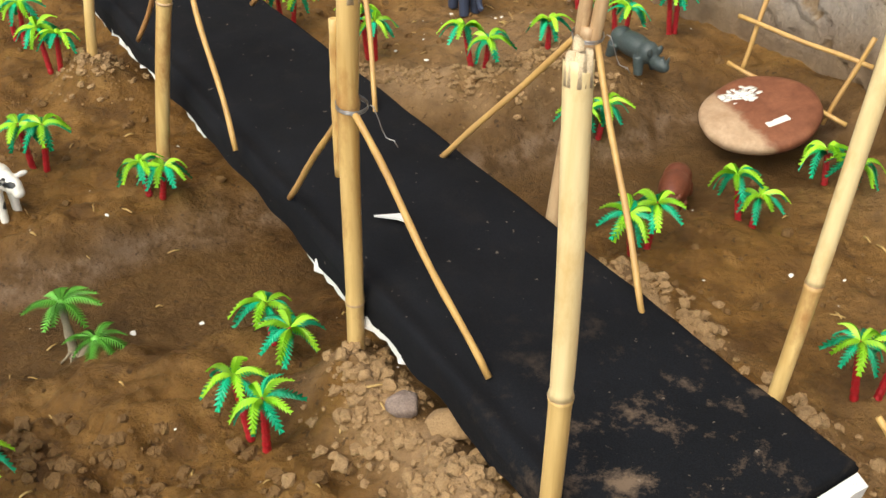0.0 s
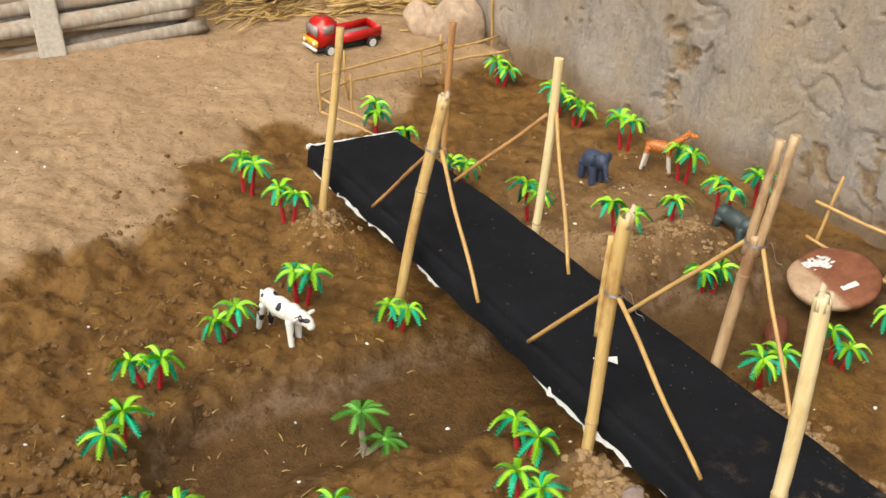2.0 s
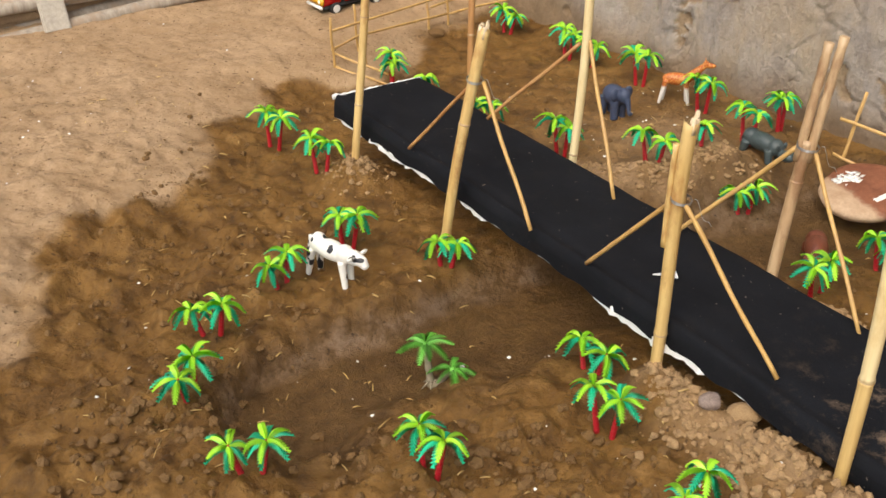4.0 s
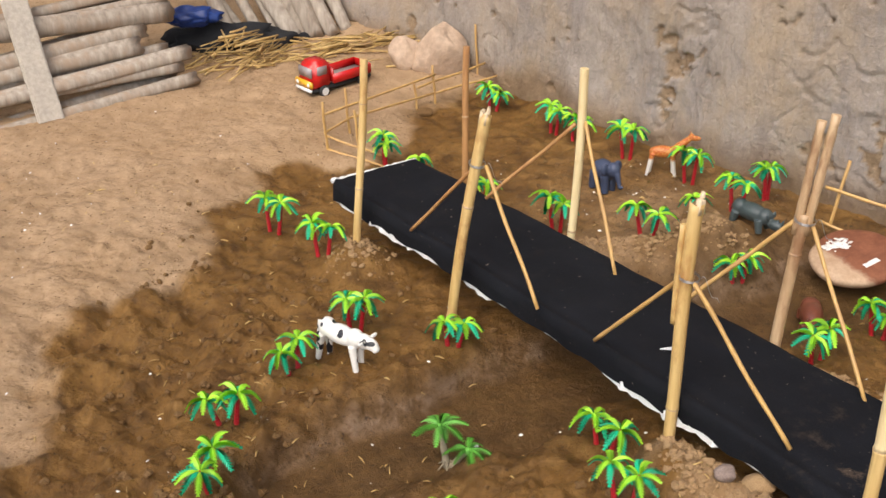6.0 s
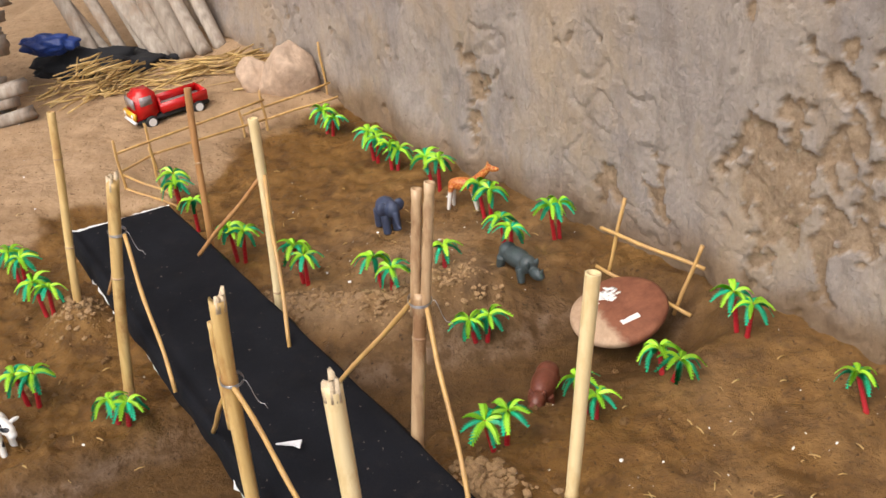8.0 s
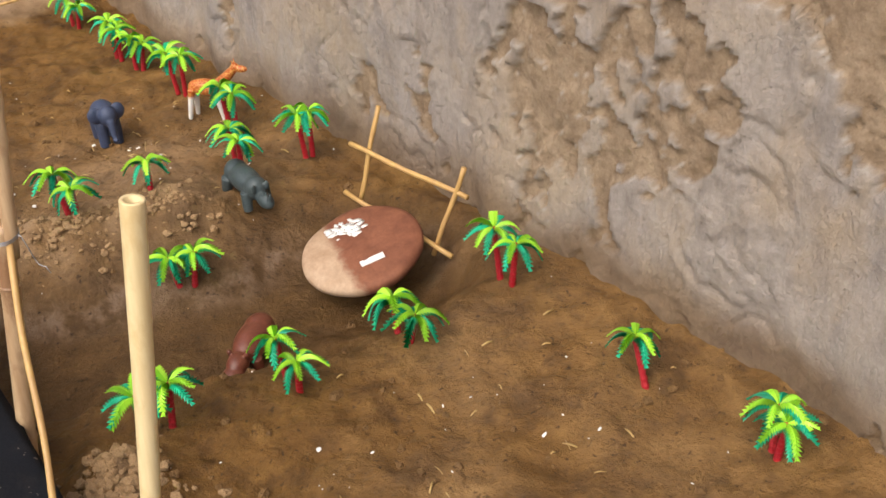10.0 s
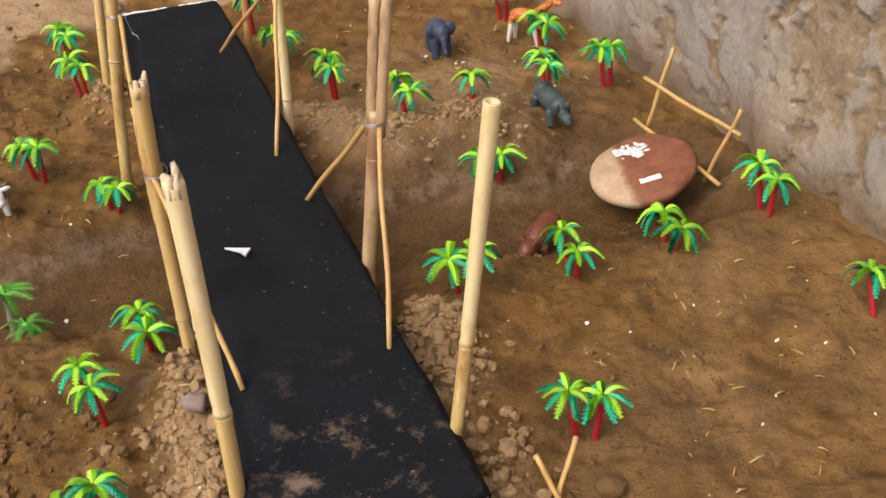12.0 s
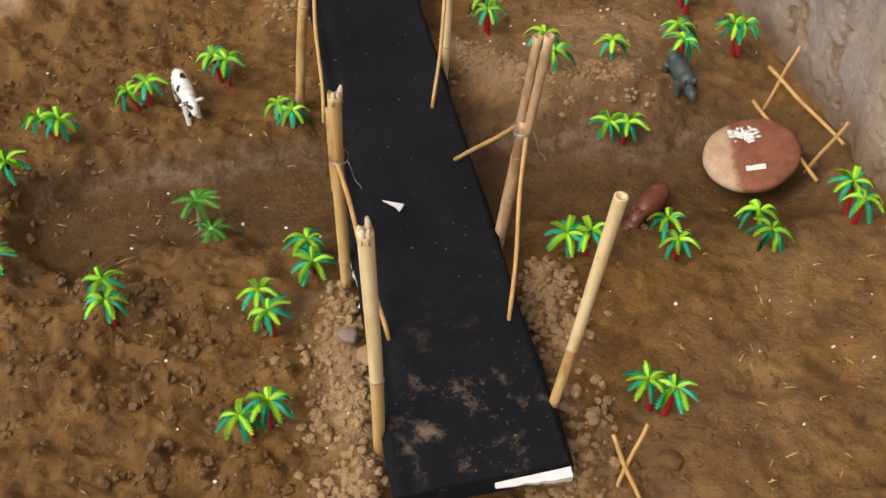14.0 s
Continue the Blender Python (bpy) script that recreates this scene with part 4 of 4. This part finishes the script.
# ---- clay disc and lattice ----
def build_disc():
    thing = empty("clay_disc", (0.360, 1.343, 0.010), "round reddish clay lid, damp on one side, propped on mud", "lid")
    thing.matrix_basis = Matrix.Translation((0.358, 1.335, 0.006)) @ Matrix.Rotation(radians(8), 4, "X") @ Matrix.Rotation(radians(-11), 4, "Y") @ Matrix.Scale(0.92, 4)
    bm = bmesh.new()
    n, rings = 64, []
    for r, z in ((0.052, -0.012), (0.060, -0.009), (0.0645, -0.004), (0.0665, 0.002), (0.0650, 0.006), (0.060, 0.0085), (0.045, 0.0098), (0.025, 0.0105), (0.008, 0.0108)):
        rings.append([bm.verts.new((r * (1 + 0.015 * math.sin(3 * a + 1) + 0.008 * math.sin(7 * a)) * math.cos(a), r * (1 + 0.015 * math.cos(2 * a)) * math.sin(a), z + 0.0008 * math.sin(5 * a + r * 90))) for a in (2 * math.pi * k / n for k in range(n))])
    for r0, r1 in zip(rings, rings[1:]):
        for s in range(n):
            bm.faces.new((r0[s], r0[(s + 1) % n], r1[(s + 1) % n], r1[s]))
    bm.faces.new(rings[0][::-1])
    bm.faces.new(rings[-1])
    part("disc", bm, M_CLAY, thing).rotation_euler = (0, 0, radians(-62))
    rnd = random.Random(9)
    # chalky patch and paper strip
    bm = bmesh.new()
    for k in range(80):
        x, y = -0.018 + rnd.gauss(0, 0.0085), 0.026 + rnd.gauss(0, 0.0060)
        r = rnd.uniform(0.003, 0.008)
        m = Matrix.Translation((x, y, 0.0100 + rnd.uniform(0, 0.0004))) @ Matrix.Rotation(rnd.uniform(0, 3), 4, "Z") @ Matrix.Diagonal((r, r * rnd.uniform(0.4, 0.8), 0.0009, 1))
        bmesh.ops.create_icosphere(bm, subdivisions=1, radius=1, matrix=m)
    part("chalk_patch", bm, M_PAPER, thing, "flaking white chalk patch", )
    bm = bmesh.new()
    m = Matrix.Translation((0.016, -0.028, 0.0106)) @ Matrix.Rotation(radians(24), 4, "Z") @ Matrix.Diagonal((0.026, 0.009, 0.0008, 1))
    bmesh.ops.create_cube(bm, size=1, matrix=m)
    part("paper_strip", bm, M_PAPER, thing, "white paper strip", False)


build_disc()


def rod_thing(name, ends, r, material, label, category, group):
    """Loose straight sticks crossing each other: one thing, each stick a part."""
    a0 = Vector(ends[0][0])
    thing = empty(name, a0, label, category, group)
    for k, (a, b) in enumerate(ends):
        a, b = Vector(a), Vector(b)
        bm = bmesh.new()
        side, _ = frame_of(b - a)
        tube(bm, [a.lerp(b, q / 8) - a0 + side * 0.0008 * math.sin(q + k) for q in range(9)], [r * (1 + 0.07 * math.sin(2.3 * q + k)) for q in range(9)], 7)
        part("stick", bm, material, thing)
    return thing


rod_thing("stick_lattice", [((0.347, 1.417, 0.011), (0.370, 1.441, 0.107)), ((0.339, 1.435, 0.068), (0.460, 1.343, 0.059)), ((0.424, 1.349, -0.009), (0.458, 1.351, 0.087)), ((0.332, 1.417, 0.023), (0.444, 1.332, 0.001))],
          0.0026, M_TWIG, "open lattice of four thin cane sticks against the wall", "lattice", "stick lattices")
rod_thing("crossed_sticks", [((0.409, 0.810, 0.000), (0.361, 0.838, 0.060)), ((0.377, 0.809, 0.006), (0.388, 0.862, 0.064))], 0.0024, M_TWIG, "two short crossed cane sticks in the mud", "sticks", "stick lattices")


# ---- little fence ----
def build_fence():
    posts = [((-0.397, 1.699, 0.015), 0.085), ((-0.363, 1.753, 0.018), 0.085), ((-0.346, 1.712, 0.010), 0.070), ((-0.248, 1.880, 0.003), 0.062), ((-0.215, 1.905, 0.002), 0.085), ((-0.133, 2.028, 0.012), 0.110)]
    ends = [(p, (p[0] - 0.006, p[1] + 0.008, p[2] + h)) for p, h in posts]
    ends += [((-0.402, 1.706, 0.078), (-0.216, 1.912, 0.070)), ((-0.402, 1.706, 0.046), (-0.361, 1.757, 0.052)), ((-0.400, 1.704, 0.042), (-0.308, 1.672, 0.020)), ((-0.397, 1.700, 0.020), (-0.301, 1.662, 0.004)),
             ((-0.361, 1.757, 0.052), (-0.216, 1.910, 0.036)), ((-0.216, 1.910, 0.036), (-0.101, 1.967, 0.046)), ((-0.248, 1.884, 0.056), (-0.121, 2.007, 0.056))]
    rod_thing("stick_fence", ends, 0.0022, M_TWIG, "low model fence of thin tied cane sticks", "fence", "stick lattices")


build_fence()


# ---- toy truck ----
def bevel_box(size, at, r=0.002, taper=None):
    bm = bmesh.new()
    bmesh.ops.create_cube(bm, size=1, matrix=Matrix.Translation(at) @ Matrix.Diagonal((*size, 1)))
    if taper:
        for v in bm.verts:
            if v.co.z > at[2]:
                v.co.x = v.co.x - taper if v.co.x > at[0] else v.co.x
                v.co.y *= 0.92
    bmesh.ops.bevel(bm, geom=bm.edges[:], offset=r, segments=3, affect="EDGES")
    return bm


def build_truck():
    a, b = Vector((-0.415, 1.903, 0)), Vector((-0.350, 1.960, 0))
    way = (a - b).normalized()
    mid = (a + b) / 2 + Vector((-0.016, 0.016, 0))
    z = 0.033
    thing = empty("toy_truck", (mid.x, mid.y, z), "red toy pickup truck with open bed on dry sand", "toy truck")
    thing.rotation_euler = (0, 0, math.atan2(way.y, way.x))
    part("chassis", bevel_box((0.135, 0.040, 0.008), (-0.002, 0, 0.013)), M_TYRE, thing)
    cab = part("cab", bevel_box((0.046, 0.048, 0.050), (0.047, 0, 0.040), 0.006, 0.010), M_TRUCK, thing)
    part("windscreen", bevel_box((0.003, 0.038, 0.019), (0.0655, 0, 0.047), 0.0012), M_GLASS, cab)
    for y in (0.0235, -0.0235):
        part("side_window", bevel_box((0.022, 0.003, 0.016), (0.045, y * 0.98, 0.050), 0.0012), M_GLASS, cab)
    part("front_panel", bevel_box((0.006, 0.049, 0.013), (0.069, 0, 0.027), 0.0018), M_YELLOW, cab, "yellow front panel")
    part("bumper", bevel_box((0.006, 0.046, 0.006), (0.070, 0, 0.016), 0.0015), M_HUB, thing)
    for y in (0.016, -0.016):
        bm = bmesh.new()
        bmesh.ops.create_uvsphere(bm, u_segments=12, v_segments=8, radius=0.0042, matrix=Matrix.Translation((0.0715, y, 0.027)) @ Matrix.Diagonal((0.4, 1, 1, 1)))
        part("headlight", bm, M_HUB, cab)
    bed = part("bed", bevel_box((0.086, 0.046, 0.004), (-0.022, 0, 0.022), 0.001), M_GREYBED, thing, "grey bed floor")
    for y in (0.0235, -0.0235):
        part("bed_side", bevel_box((0.088, 0.003, 0.018), (-0.022, y, 0.029), 0.001), M_TRUCK, bed)
    part("tailgate", bevel_box((0.003, 0.046, 0.018), (-0.065, 0, 0.029), 0.001), M_TRUCK, bed)
    part("headboard", bevel_box((0.003, 0.046, 0.026), (0.020, 0, 0.034), 0.001), M_TRUCK, bed)
    for x in (0.042, -0.046):
        for y in (0.022, -0.022):
            bm = bmesh.new()
            prof = [(0.004, 0.0), (0.0095, 0.0), (0.0112, 0.0018), (0.0112, 0.0072), (0.0095, 0.009), (0.004, 0.009)]
            rings = [[bm.verts.new((x + r * math.cos(q), (y + (w - 0.0045)), 0.0112 + r * math.sin(q))) for q in (2 * math.pi * k / 20 for k in range(20))] for r, w in prof]
            for r0, r1 in zip(rings, rings[1:]):
                for s in range(20):
                    bm.faces.new((r0[s], r0[(s + 1) % 20], r1[(s + 1) % 20], r1[s]))
            bmesh.ops.recalc_face_normals(bm, faces=bm.faces[:])
            wheel = part("wheel", bm, M_TYRE, thing)
            bm = bmesh.new()
            bmesh.ops.create_cone(bm, cap_ends=True, segments=20, radius1=0.0072, radius2=0.0062, depth=0.0102, matrix=Matrix.Translation((x, y, 0.0112)) @ Matrix.Rotation(math.pi / 2, 4, "X"))
            part("hub", bm, M_HUB, wheel, "white hub", False)


build_truck()


# ---- dry stalks, straw and stones by the wall ----
def stalk(a, b, r, seed, group, label):
    """A thick dry plant stalk, dented and split along its length."""
    rnd = random.Random(seed)
    a, b = Vector(a), Vector(b)
    bm = bmesh.new()
    side, other = frame_of(b - a)
    n, sides, rings = 26, 14, []
    bend = rnd.uniform(-0.008, 0.008)
    for k in range(n + 1):
        s = k / n
        c = a.lerp(b, s) - a + side * bend * math.sin(math.pi * s)
        ring = []
        for q in range(sides):
            t = 2 * math.pi * q / sides
            rr = r * (1 + 0.13 * math.sin(2 * t + seed) + 0.05 * math.sin(5 * t + 3 * s + seed) + 0.06 * noise.noise(Vector((s * 9, q * 0.3, seed))))
            rr *= 1 + 0.10 * math.exp(-((s - 0.37) / 0.02) ** 2)
            end = (rnd.uniform(-0.004, 0.004) if k in (0, n) else 0)
            ring.append(bm.verts.new(c + rr * (math.cos(t) * side + 0.82 * math.sin(t) * other) + (b - a).normalized() * end))
        rings.append(ring)
    for r0, r1 in zip(rings, rings[1:]):
        for q in range(sides):
            bm.faces.new((r0[q], r0[(q + 1) % sides], r1[(q + 1) % sides], r1[q]))
    for ring, back in ((rings[0], 1), (rings[-1], -1)):
        inner = [bm.verts.new(sum((v.co for v in ring), Vector()) / sides + (v.co - sum((w.co for w in ring), Vector()) / sides) * 0.7 + (b - a).normalized() * back * 0.012) for v in ring]
        for q in range(sides):
            bm.faces.new((ring[q], ring[(q + 1) % sides], inner[(q + 1) % sides], inner[q]))
        bm.faces.new(inner)
    bmesh.ops.recalc_face_normals(bm, faces=bm.faces[:])
    ob = link("dry_stalk", bm, M_LOG)
    ob.location = a
    return tagged(ob, label, "stalk", group)


def build_pile():
    rnd = random.Random(12)
    right, left = Vector((-0.650, 1.955, 0.030)), Vector((-0.885, 1.811, 0.030))
    way = (left - right).normalized()
    back = Vector((way.y, -way.x, 0))
    if back.y < 0:
        back = -back
    for k in range(13):
        h = 0.018 + 0.0215 * k
        d = 0.010 + 0.016 * k
        r = rnd.uniform(0.0105, 0.0185)
        start = -rnd.uniform(-0.03, 0.02) + (0.05 if k in (3, 4) else 0.0) - (0.03 if k == 8 else 0)
        a = right + back * d + way * start + Vector((0, 0, h))
        a += back * rnd.uniform(-0.006, 0.006)
        b = a + way * 0.75 + Vector((0, 0, rnd.uniform(-0.060, 0.020))) + back * rnd.uniform(-0.02, 0.03)
        stalk(a, b, r, 300 + k, "stacked dry stalks", "thick grey dry plant stalk lying in the stack")
        if k % 2 == 0:
            stalk(a + back * 0.036 + way * 0.03, b + back * 0.036, r, 330 + k, "stacked dry stalks", "thick grey dry plant stalk lying in the stack")
    # slanting plank
    bm = bmesh.new()
    foot, head = Vector((-0.875, 1.800, 0.030)), Vector((-0.965, 1.942, 0.300))
    m = Matrix.Translation((foot + head) / 2) @ (head - foot).to_track_quat("Z", "Y").to_matrix().to_4x4() @ Matrix.Diagonal((0.045, 0.012, (head - foot).length, 1))
    bmesh.ops.create_cube(bm, size=1, matrix=m)
    bmesh.ops.bevel(bm, geom=bm.edges[:], offset=0.003, segments=2, affect="EDGES")
    tagged(link("plank", bm, M_PLANK, None, "", False), "weathered grey plank leaning across the stacked stalks", "plank")
    # upright stalks against the wall
    for k in range(11):
        s = k / 10
        foot = Vector((-0.605 + 0.265 * s + rnd.uniform(-0.008, 0.008), 2.19 + 0.115 * s + rnd.uniform(-0.02, 0.02), 0.028))
        head = foot + Vector((-0.22 - 0.05 * (1 - s) + rnd.uniform(-0.09, 0.09), 0.16, 0.46 + rnd.uniform(-0.05, 0.05)))
        stalk(foot, head, rnd.uniform(0.010, 0.019), 400 + k, "leaning dry stalks", "thick grey dry plant stalk leaning upright by the wall")
    # near-black lumps added as shade in the gap, and blue bag behind
    for nm, mt, at, sc, lab in (("dark_cloth", M_GAP_SHADE, (-0.63, 2.19, 0.04), (0.12, 0.045, 0.04), "near-black lump standing in for shade behind the stalks"), ("blue_bag", M_BLUE, (-0.69, 2.155, 0.105), (0.055, 0.022, 0.020), "crumpled blue plastic bag stuffed behind the stalks"), ("dark_cloth", M_GAP_SHADE, (-0.54, 2.235, 0.035), (0.07, 0.035, 0.022), "near-black lump standing in for shade behind the stalks")):
        bm = bmesh.new()
        bmesh.ops.create_icosphere(bm, subdivisions=4, radius=1)
        for v in bm.verts:
            v.co *= 1 + 0.35 * noise.noise(v.co * 2.3) + 0.12 * noise.noise(v.co * 7)
            v.co = Vector((v.co.x * sc[0], v.co.y * sc[1], v.co.z * sc[2]))
        ob = link(nm, bm, mt)
        ob.location = at
        tagged(ob, lab, "cloth" if nm == "dark_cloth" else "bag")


build_pile()


def straw_heap(name, at, spread, count, length, label, seed, lift=0.03):
    rnd = random.Random(seed)
    bm = bmesh.new()
    for k in range(count):
        x, y = rnd.gauss(0, spread[0]), rnd.gauss(0, spread[1])
        z = gz(at[0] + x, at[1] + y) - at[2] + rnd.uniform(0.002, lift) * max(0.15, 1 - math.hypot(x / spread[0], y / spread[1]) / 2.4)
        a = rnd.gauss(spread[2], 0.5)
        l = rnd.uniform(0.4, 1) * length
        d = Vector((math.cos(a), math.sin(a), rnd.uniform(-0.15, 0.15))) * l / 2
        c = Vector((x, y, z))
        r = rnd.uniform(0.0008, 0.0026)
        tube(bm, [c - d, c + Vector((0, 0, rnd.uniform(-0.002, 0.002))), c + d], [r, r, r * 0.8], 5)
    ob = link(name, bm, M_STRAW)
    ob.location = at
    return tagged(ob, label, "straw", kind="stuff")


straw_heap("straw", (-0.395, 2.145, 0.03), (0.085, 0.035, 0.45), 90, 0.12, "loose yellow straw and split cane on sand", 31)
straw_heap("straw", (-0.585, 2.105, 0.03), (0.045, 0.035, 0.9), 110, 0.09, "heap of loose yellow straw by the stalks", 32, 0.07)


def boulder(name, at, size, seed, material, label, group=""):
    bm = bmesh.new()
    bmesh.ops.create_icosphere(bm, subdivisions=4 if size[0] > 0.02 else 3, radius=1)
    off = Vector((seed * 3.1, seed * 1.7, seed))
    for v in bm.verts:
        d = v.co.copy()
        k = 1 + 0.30 * noise.noise(d * 1.1 + off) + 0.10 * noise.noise(d * 3.2 + off) + 0.04 * noise.noise(d * 8 + off)
        d = d * k
        for q in range(9):
            n = Vector((math.sin(2.4 * q + seed), math.cos(2.4 * q + seed), math.sin(1.7 * q + 2 * seed))).normalized()
            over = d.dot(n) - 0.80
            if over > 0:
                d -= n * over * 0.85
        v.co = Vector((d.x * size[0], d.y * size[1], d.z * size[2]))
    ob = link(name, bm, material)
    ob.location = at
    return tagged(ob, label, "stone", group)


boulder("boulder", (-0.198, 2.048, 0.062), (0.056, 0.044, 0.060), 1, M_STONE, "large pale brown stone against the mud wall")
boulder("boulder", (-0.268, 2.058, 0.052), (0.032, 0.030, 0.040), 2, M_STONE, "smaller pale brown stone beside a larger one")
boulder("pebble", (0.057, 0.846, gz(0.057, 0.846) + 0.006), (0.012, 0.010, 0.011), 3, M_PEBBLE, "speckled pinkish pebble on loose earth by the bridge", "loose stones")
boulder("pebble", (0.090, 0.835, gz(0.090, 0.835) + 0.004), (0.019, 0.013, 0.010), 4, M_CLOD, "pale lump of dry earth beside the bridge", "loose stones")
boulder("pebble", (0.414, 0.868, gz(0.414, 0.868) + 0.003), (0.014, 0.012, 0.010), 5, M_DARKCLOD, "lump of wet earth beside crossed sticks", "loose stones")
boulder("pebble", (-0.238, 1.872, gz(-0.238, 1.872) + 0.002), (0.018, 0.013, 0.009), 6, M_DARKCLOD, "flat lump of earth by the stick fence", "loose stones")


def chip():
    bm = bmesh.new()
    pts = [(-0.016, 0.004), (0.010, 0.006), (0.009, -0.006), (0.002, -0.001)]
    top = [bm.verts.new((x, y, 0.0022)) for x, y in pts]
    low = [bm.verts.new((x, y, 0.0004)) for x, y in pts]
    bm.faces.new(top)
    bm.faces.new(low[::-1])
    for k in range(4):
        bm.faces.new((low[k], low[(k + 1) % 4], top[(k + 1) % 4], top[k]))
    bmesh.ops.recalc_face_normals(bm, faces=bm.faces[:])
    ob = link("foam_chip", bm, M_FOAM, None, "", False)
    ob.location = (0.0331, 0.9975, 0.0841)
    ob.rotation_euler = (0, -0.03, 0.1)
    tagged(ob, "small white foam chip lying on the black cloth", "chip")


chip()


# ---- loose clods, bits of straw and grit ----
def scatter(name, spots, count, sizes, material, label, seed, flat=0.75):
    """Many small lumps lying on the ground round the given spots (x, y, spread x, spread y)."""
    rnd = random.Random(seed)
    lumps = []
    for q in range(5):
        bm = bmesh.new()
        bmesh.ops.create_icosphere(bm, subdivisions=2 if sizes[1] > 0.004 else 1, radius=1)
        off = Vector((q * 5.0, seed, 0))
        for v in bm.verts:
            v.co *= 1 + 0.60 * noise.noise(v.co * 1.3 + off) + 0.34 * noise.noise(v.co * 3.1 + off)
        bm.verts.ensure_lookup_table()
        lumps.append(([v.co.copy() for v in bm.verts], [[v.index for v in f.verts] for f in bm.faces]))
        bm.free()
    verts, faces = [], []
    for k in range(count):
        x, y, sx, sy = spots[k % len(spots)]
        x, y = rnd.gauss(x, sx), rnd.gauss(y, sy)
        r = sizes[0] + (sizes[1] - sizes[0]) * rnd.random() ** 2.5
        m = Matrix.Translation((x, y, gz(x, y) + r * 0.25)) @ Euler((rnd.uniform(-0.4, 0.4), rnd.uniform(-0.4, 0.4), rnd.uniform(0, 6.28))).to_matrix().to_4x4() @ Matrix.Diagonal((r * rnd.uniform(0.8, 1.3), r, r * flat, 1))
        vs, fs = lumps[k % 5]
        n = len(verts)
        verts += [tuple(m @ v) for v in vs]
        faces += [[i + n for i in f] for f in fs]
    me = bpy.data.meshes.new(name)
    me.from_pydata(verts, [], faces)
    me.materials.append(material)
    return tagged(new(name, me), label, "earth", kind="stuff")


scatter("dry_clods", [(0.03, 0.87, 0.020, 0.030), (0.09, 0.78, 0.022, 0.03), (0.15, 0.69, 0.025, 0.03), (0.205, 1.02, 0.016, 0.02), (0.25, 0.97, 0.02, 0.03), (0.32, 0.83, 0.02, 0.04)], 1700, (0.0007, 0.0062), M_CLOD, "crumbly pale earth clods heaped beside the bridge", 51)
scatter("dry_clods", [(-0.03, 1.335, 0.03, 0.018), (0.05, 1.330, 0.04, 0.018), (0.14, 1.365, 0.03, 0.018), (-0.33, 1.34, 0.02, 0.02)], 900, (0.0006, 0.0042), M_CLOD, "crumbly pale earth clods on the far bank", 52)
scatter("wet_clods", [(-0.05, 0.72, 0.11, 0.06), (-0.30, 0.70, 0.10, 0.06), (0.05, 0.62, 0.10, 0.05), (-0.50, 0.80, 0.05, 0.08), (-0.15, 0.80, 0.08, 0.03)], 1300, (0.0008, 0.0065), M_DARKCLOD, "wet brown clods strewn over the near mud", 53)
scatter("wet_clods", [(-0.40, 1.25, 0.10, 0.10), (-0.45, 1.05, 0.08, 0.10), (0.0, 1.55, 0.14, 0.10), (0.45, 1.05, 0.12, 0.10), (-0.56, 1.2, 0.05, 0.15), (0.36, 0.83, 0.05, 0.04)], 1100, (0.0008, 0.0048), M_DARKCLOD, "small wet brown clods on the trampled mud", 54)
scatter("pale_grit", [(0.45, 1.05, 0.13, 0.10), (-0.30, 0.95, 0.15, 0.12), (-0.75, 1.5, 0.12, 0.2), (0.05, 0.72, 0.10, 0.06), (0.1, 1.5, 0.1, 0.1)], 220, (0.0006, 0.0026), M_PAPER, "scattered pale chips and grit on the mud", 55, 0.4)


def litter():
    rnd = random.Random(61)
    bm = bmesh.new()
    for k in range(250):
        x, y = rnd.choice(((0.45, 1.05), (-0.25, 0.97), (-0.42, 1.15), (-0.65, 1.45), (0.0, 0.72), (-0.45, 0.85), (0.05, 1.55)))
        x, y = rnd.gauss(x, 0.11), rnd.gauss(y, 0.10)
        z = gz(x, y) + 0.0012
        a, l = rnd.uniform(0, 6.28), rnd.uniform(0.004, 0.014) * (2 if rnd.random() < 0.08 else 1)
        d = Vector((math.cos(a), math.sin(a), 0)) * l / 2
        c = Vector((x, y, z))
        r = rnd.uniform(0.0004, 0.0010)
        tube(bm, [c - d, c + Vector((0, 0, 0.0012)), c + d], [r, r * 1.1, r * 0.7], 4)
    tagged(link("straw_litter", bm, M_STRAW), "short bits of straw strewn over the mud", "straw", kind="stuff")


litter()
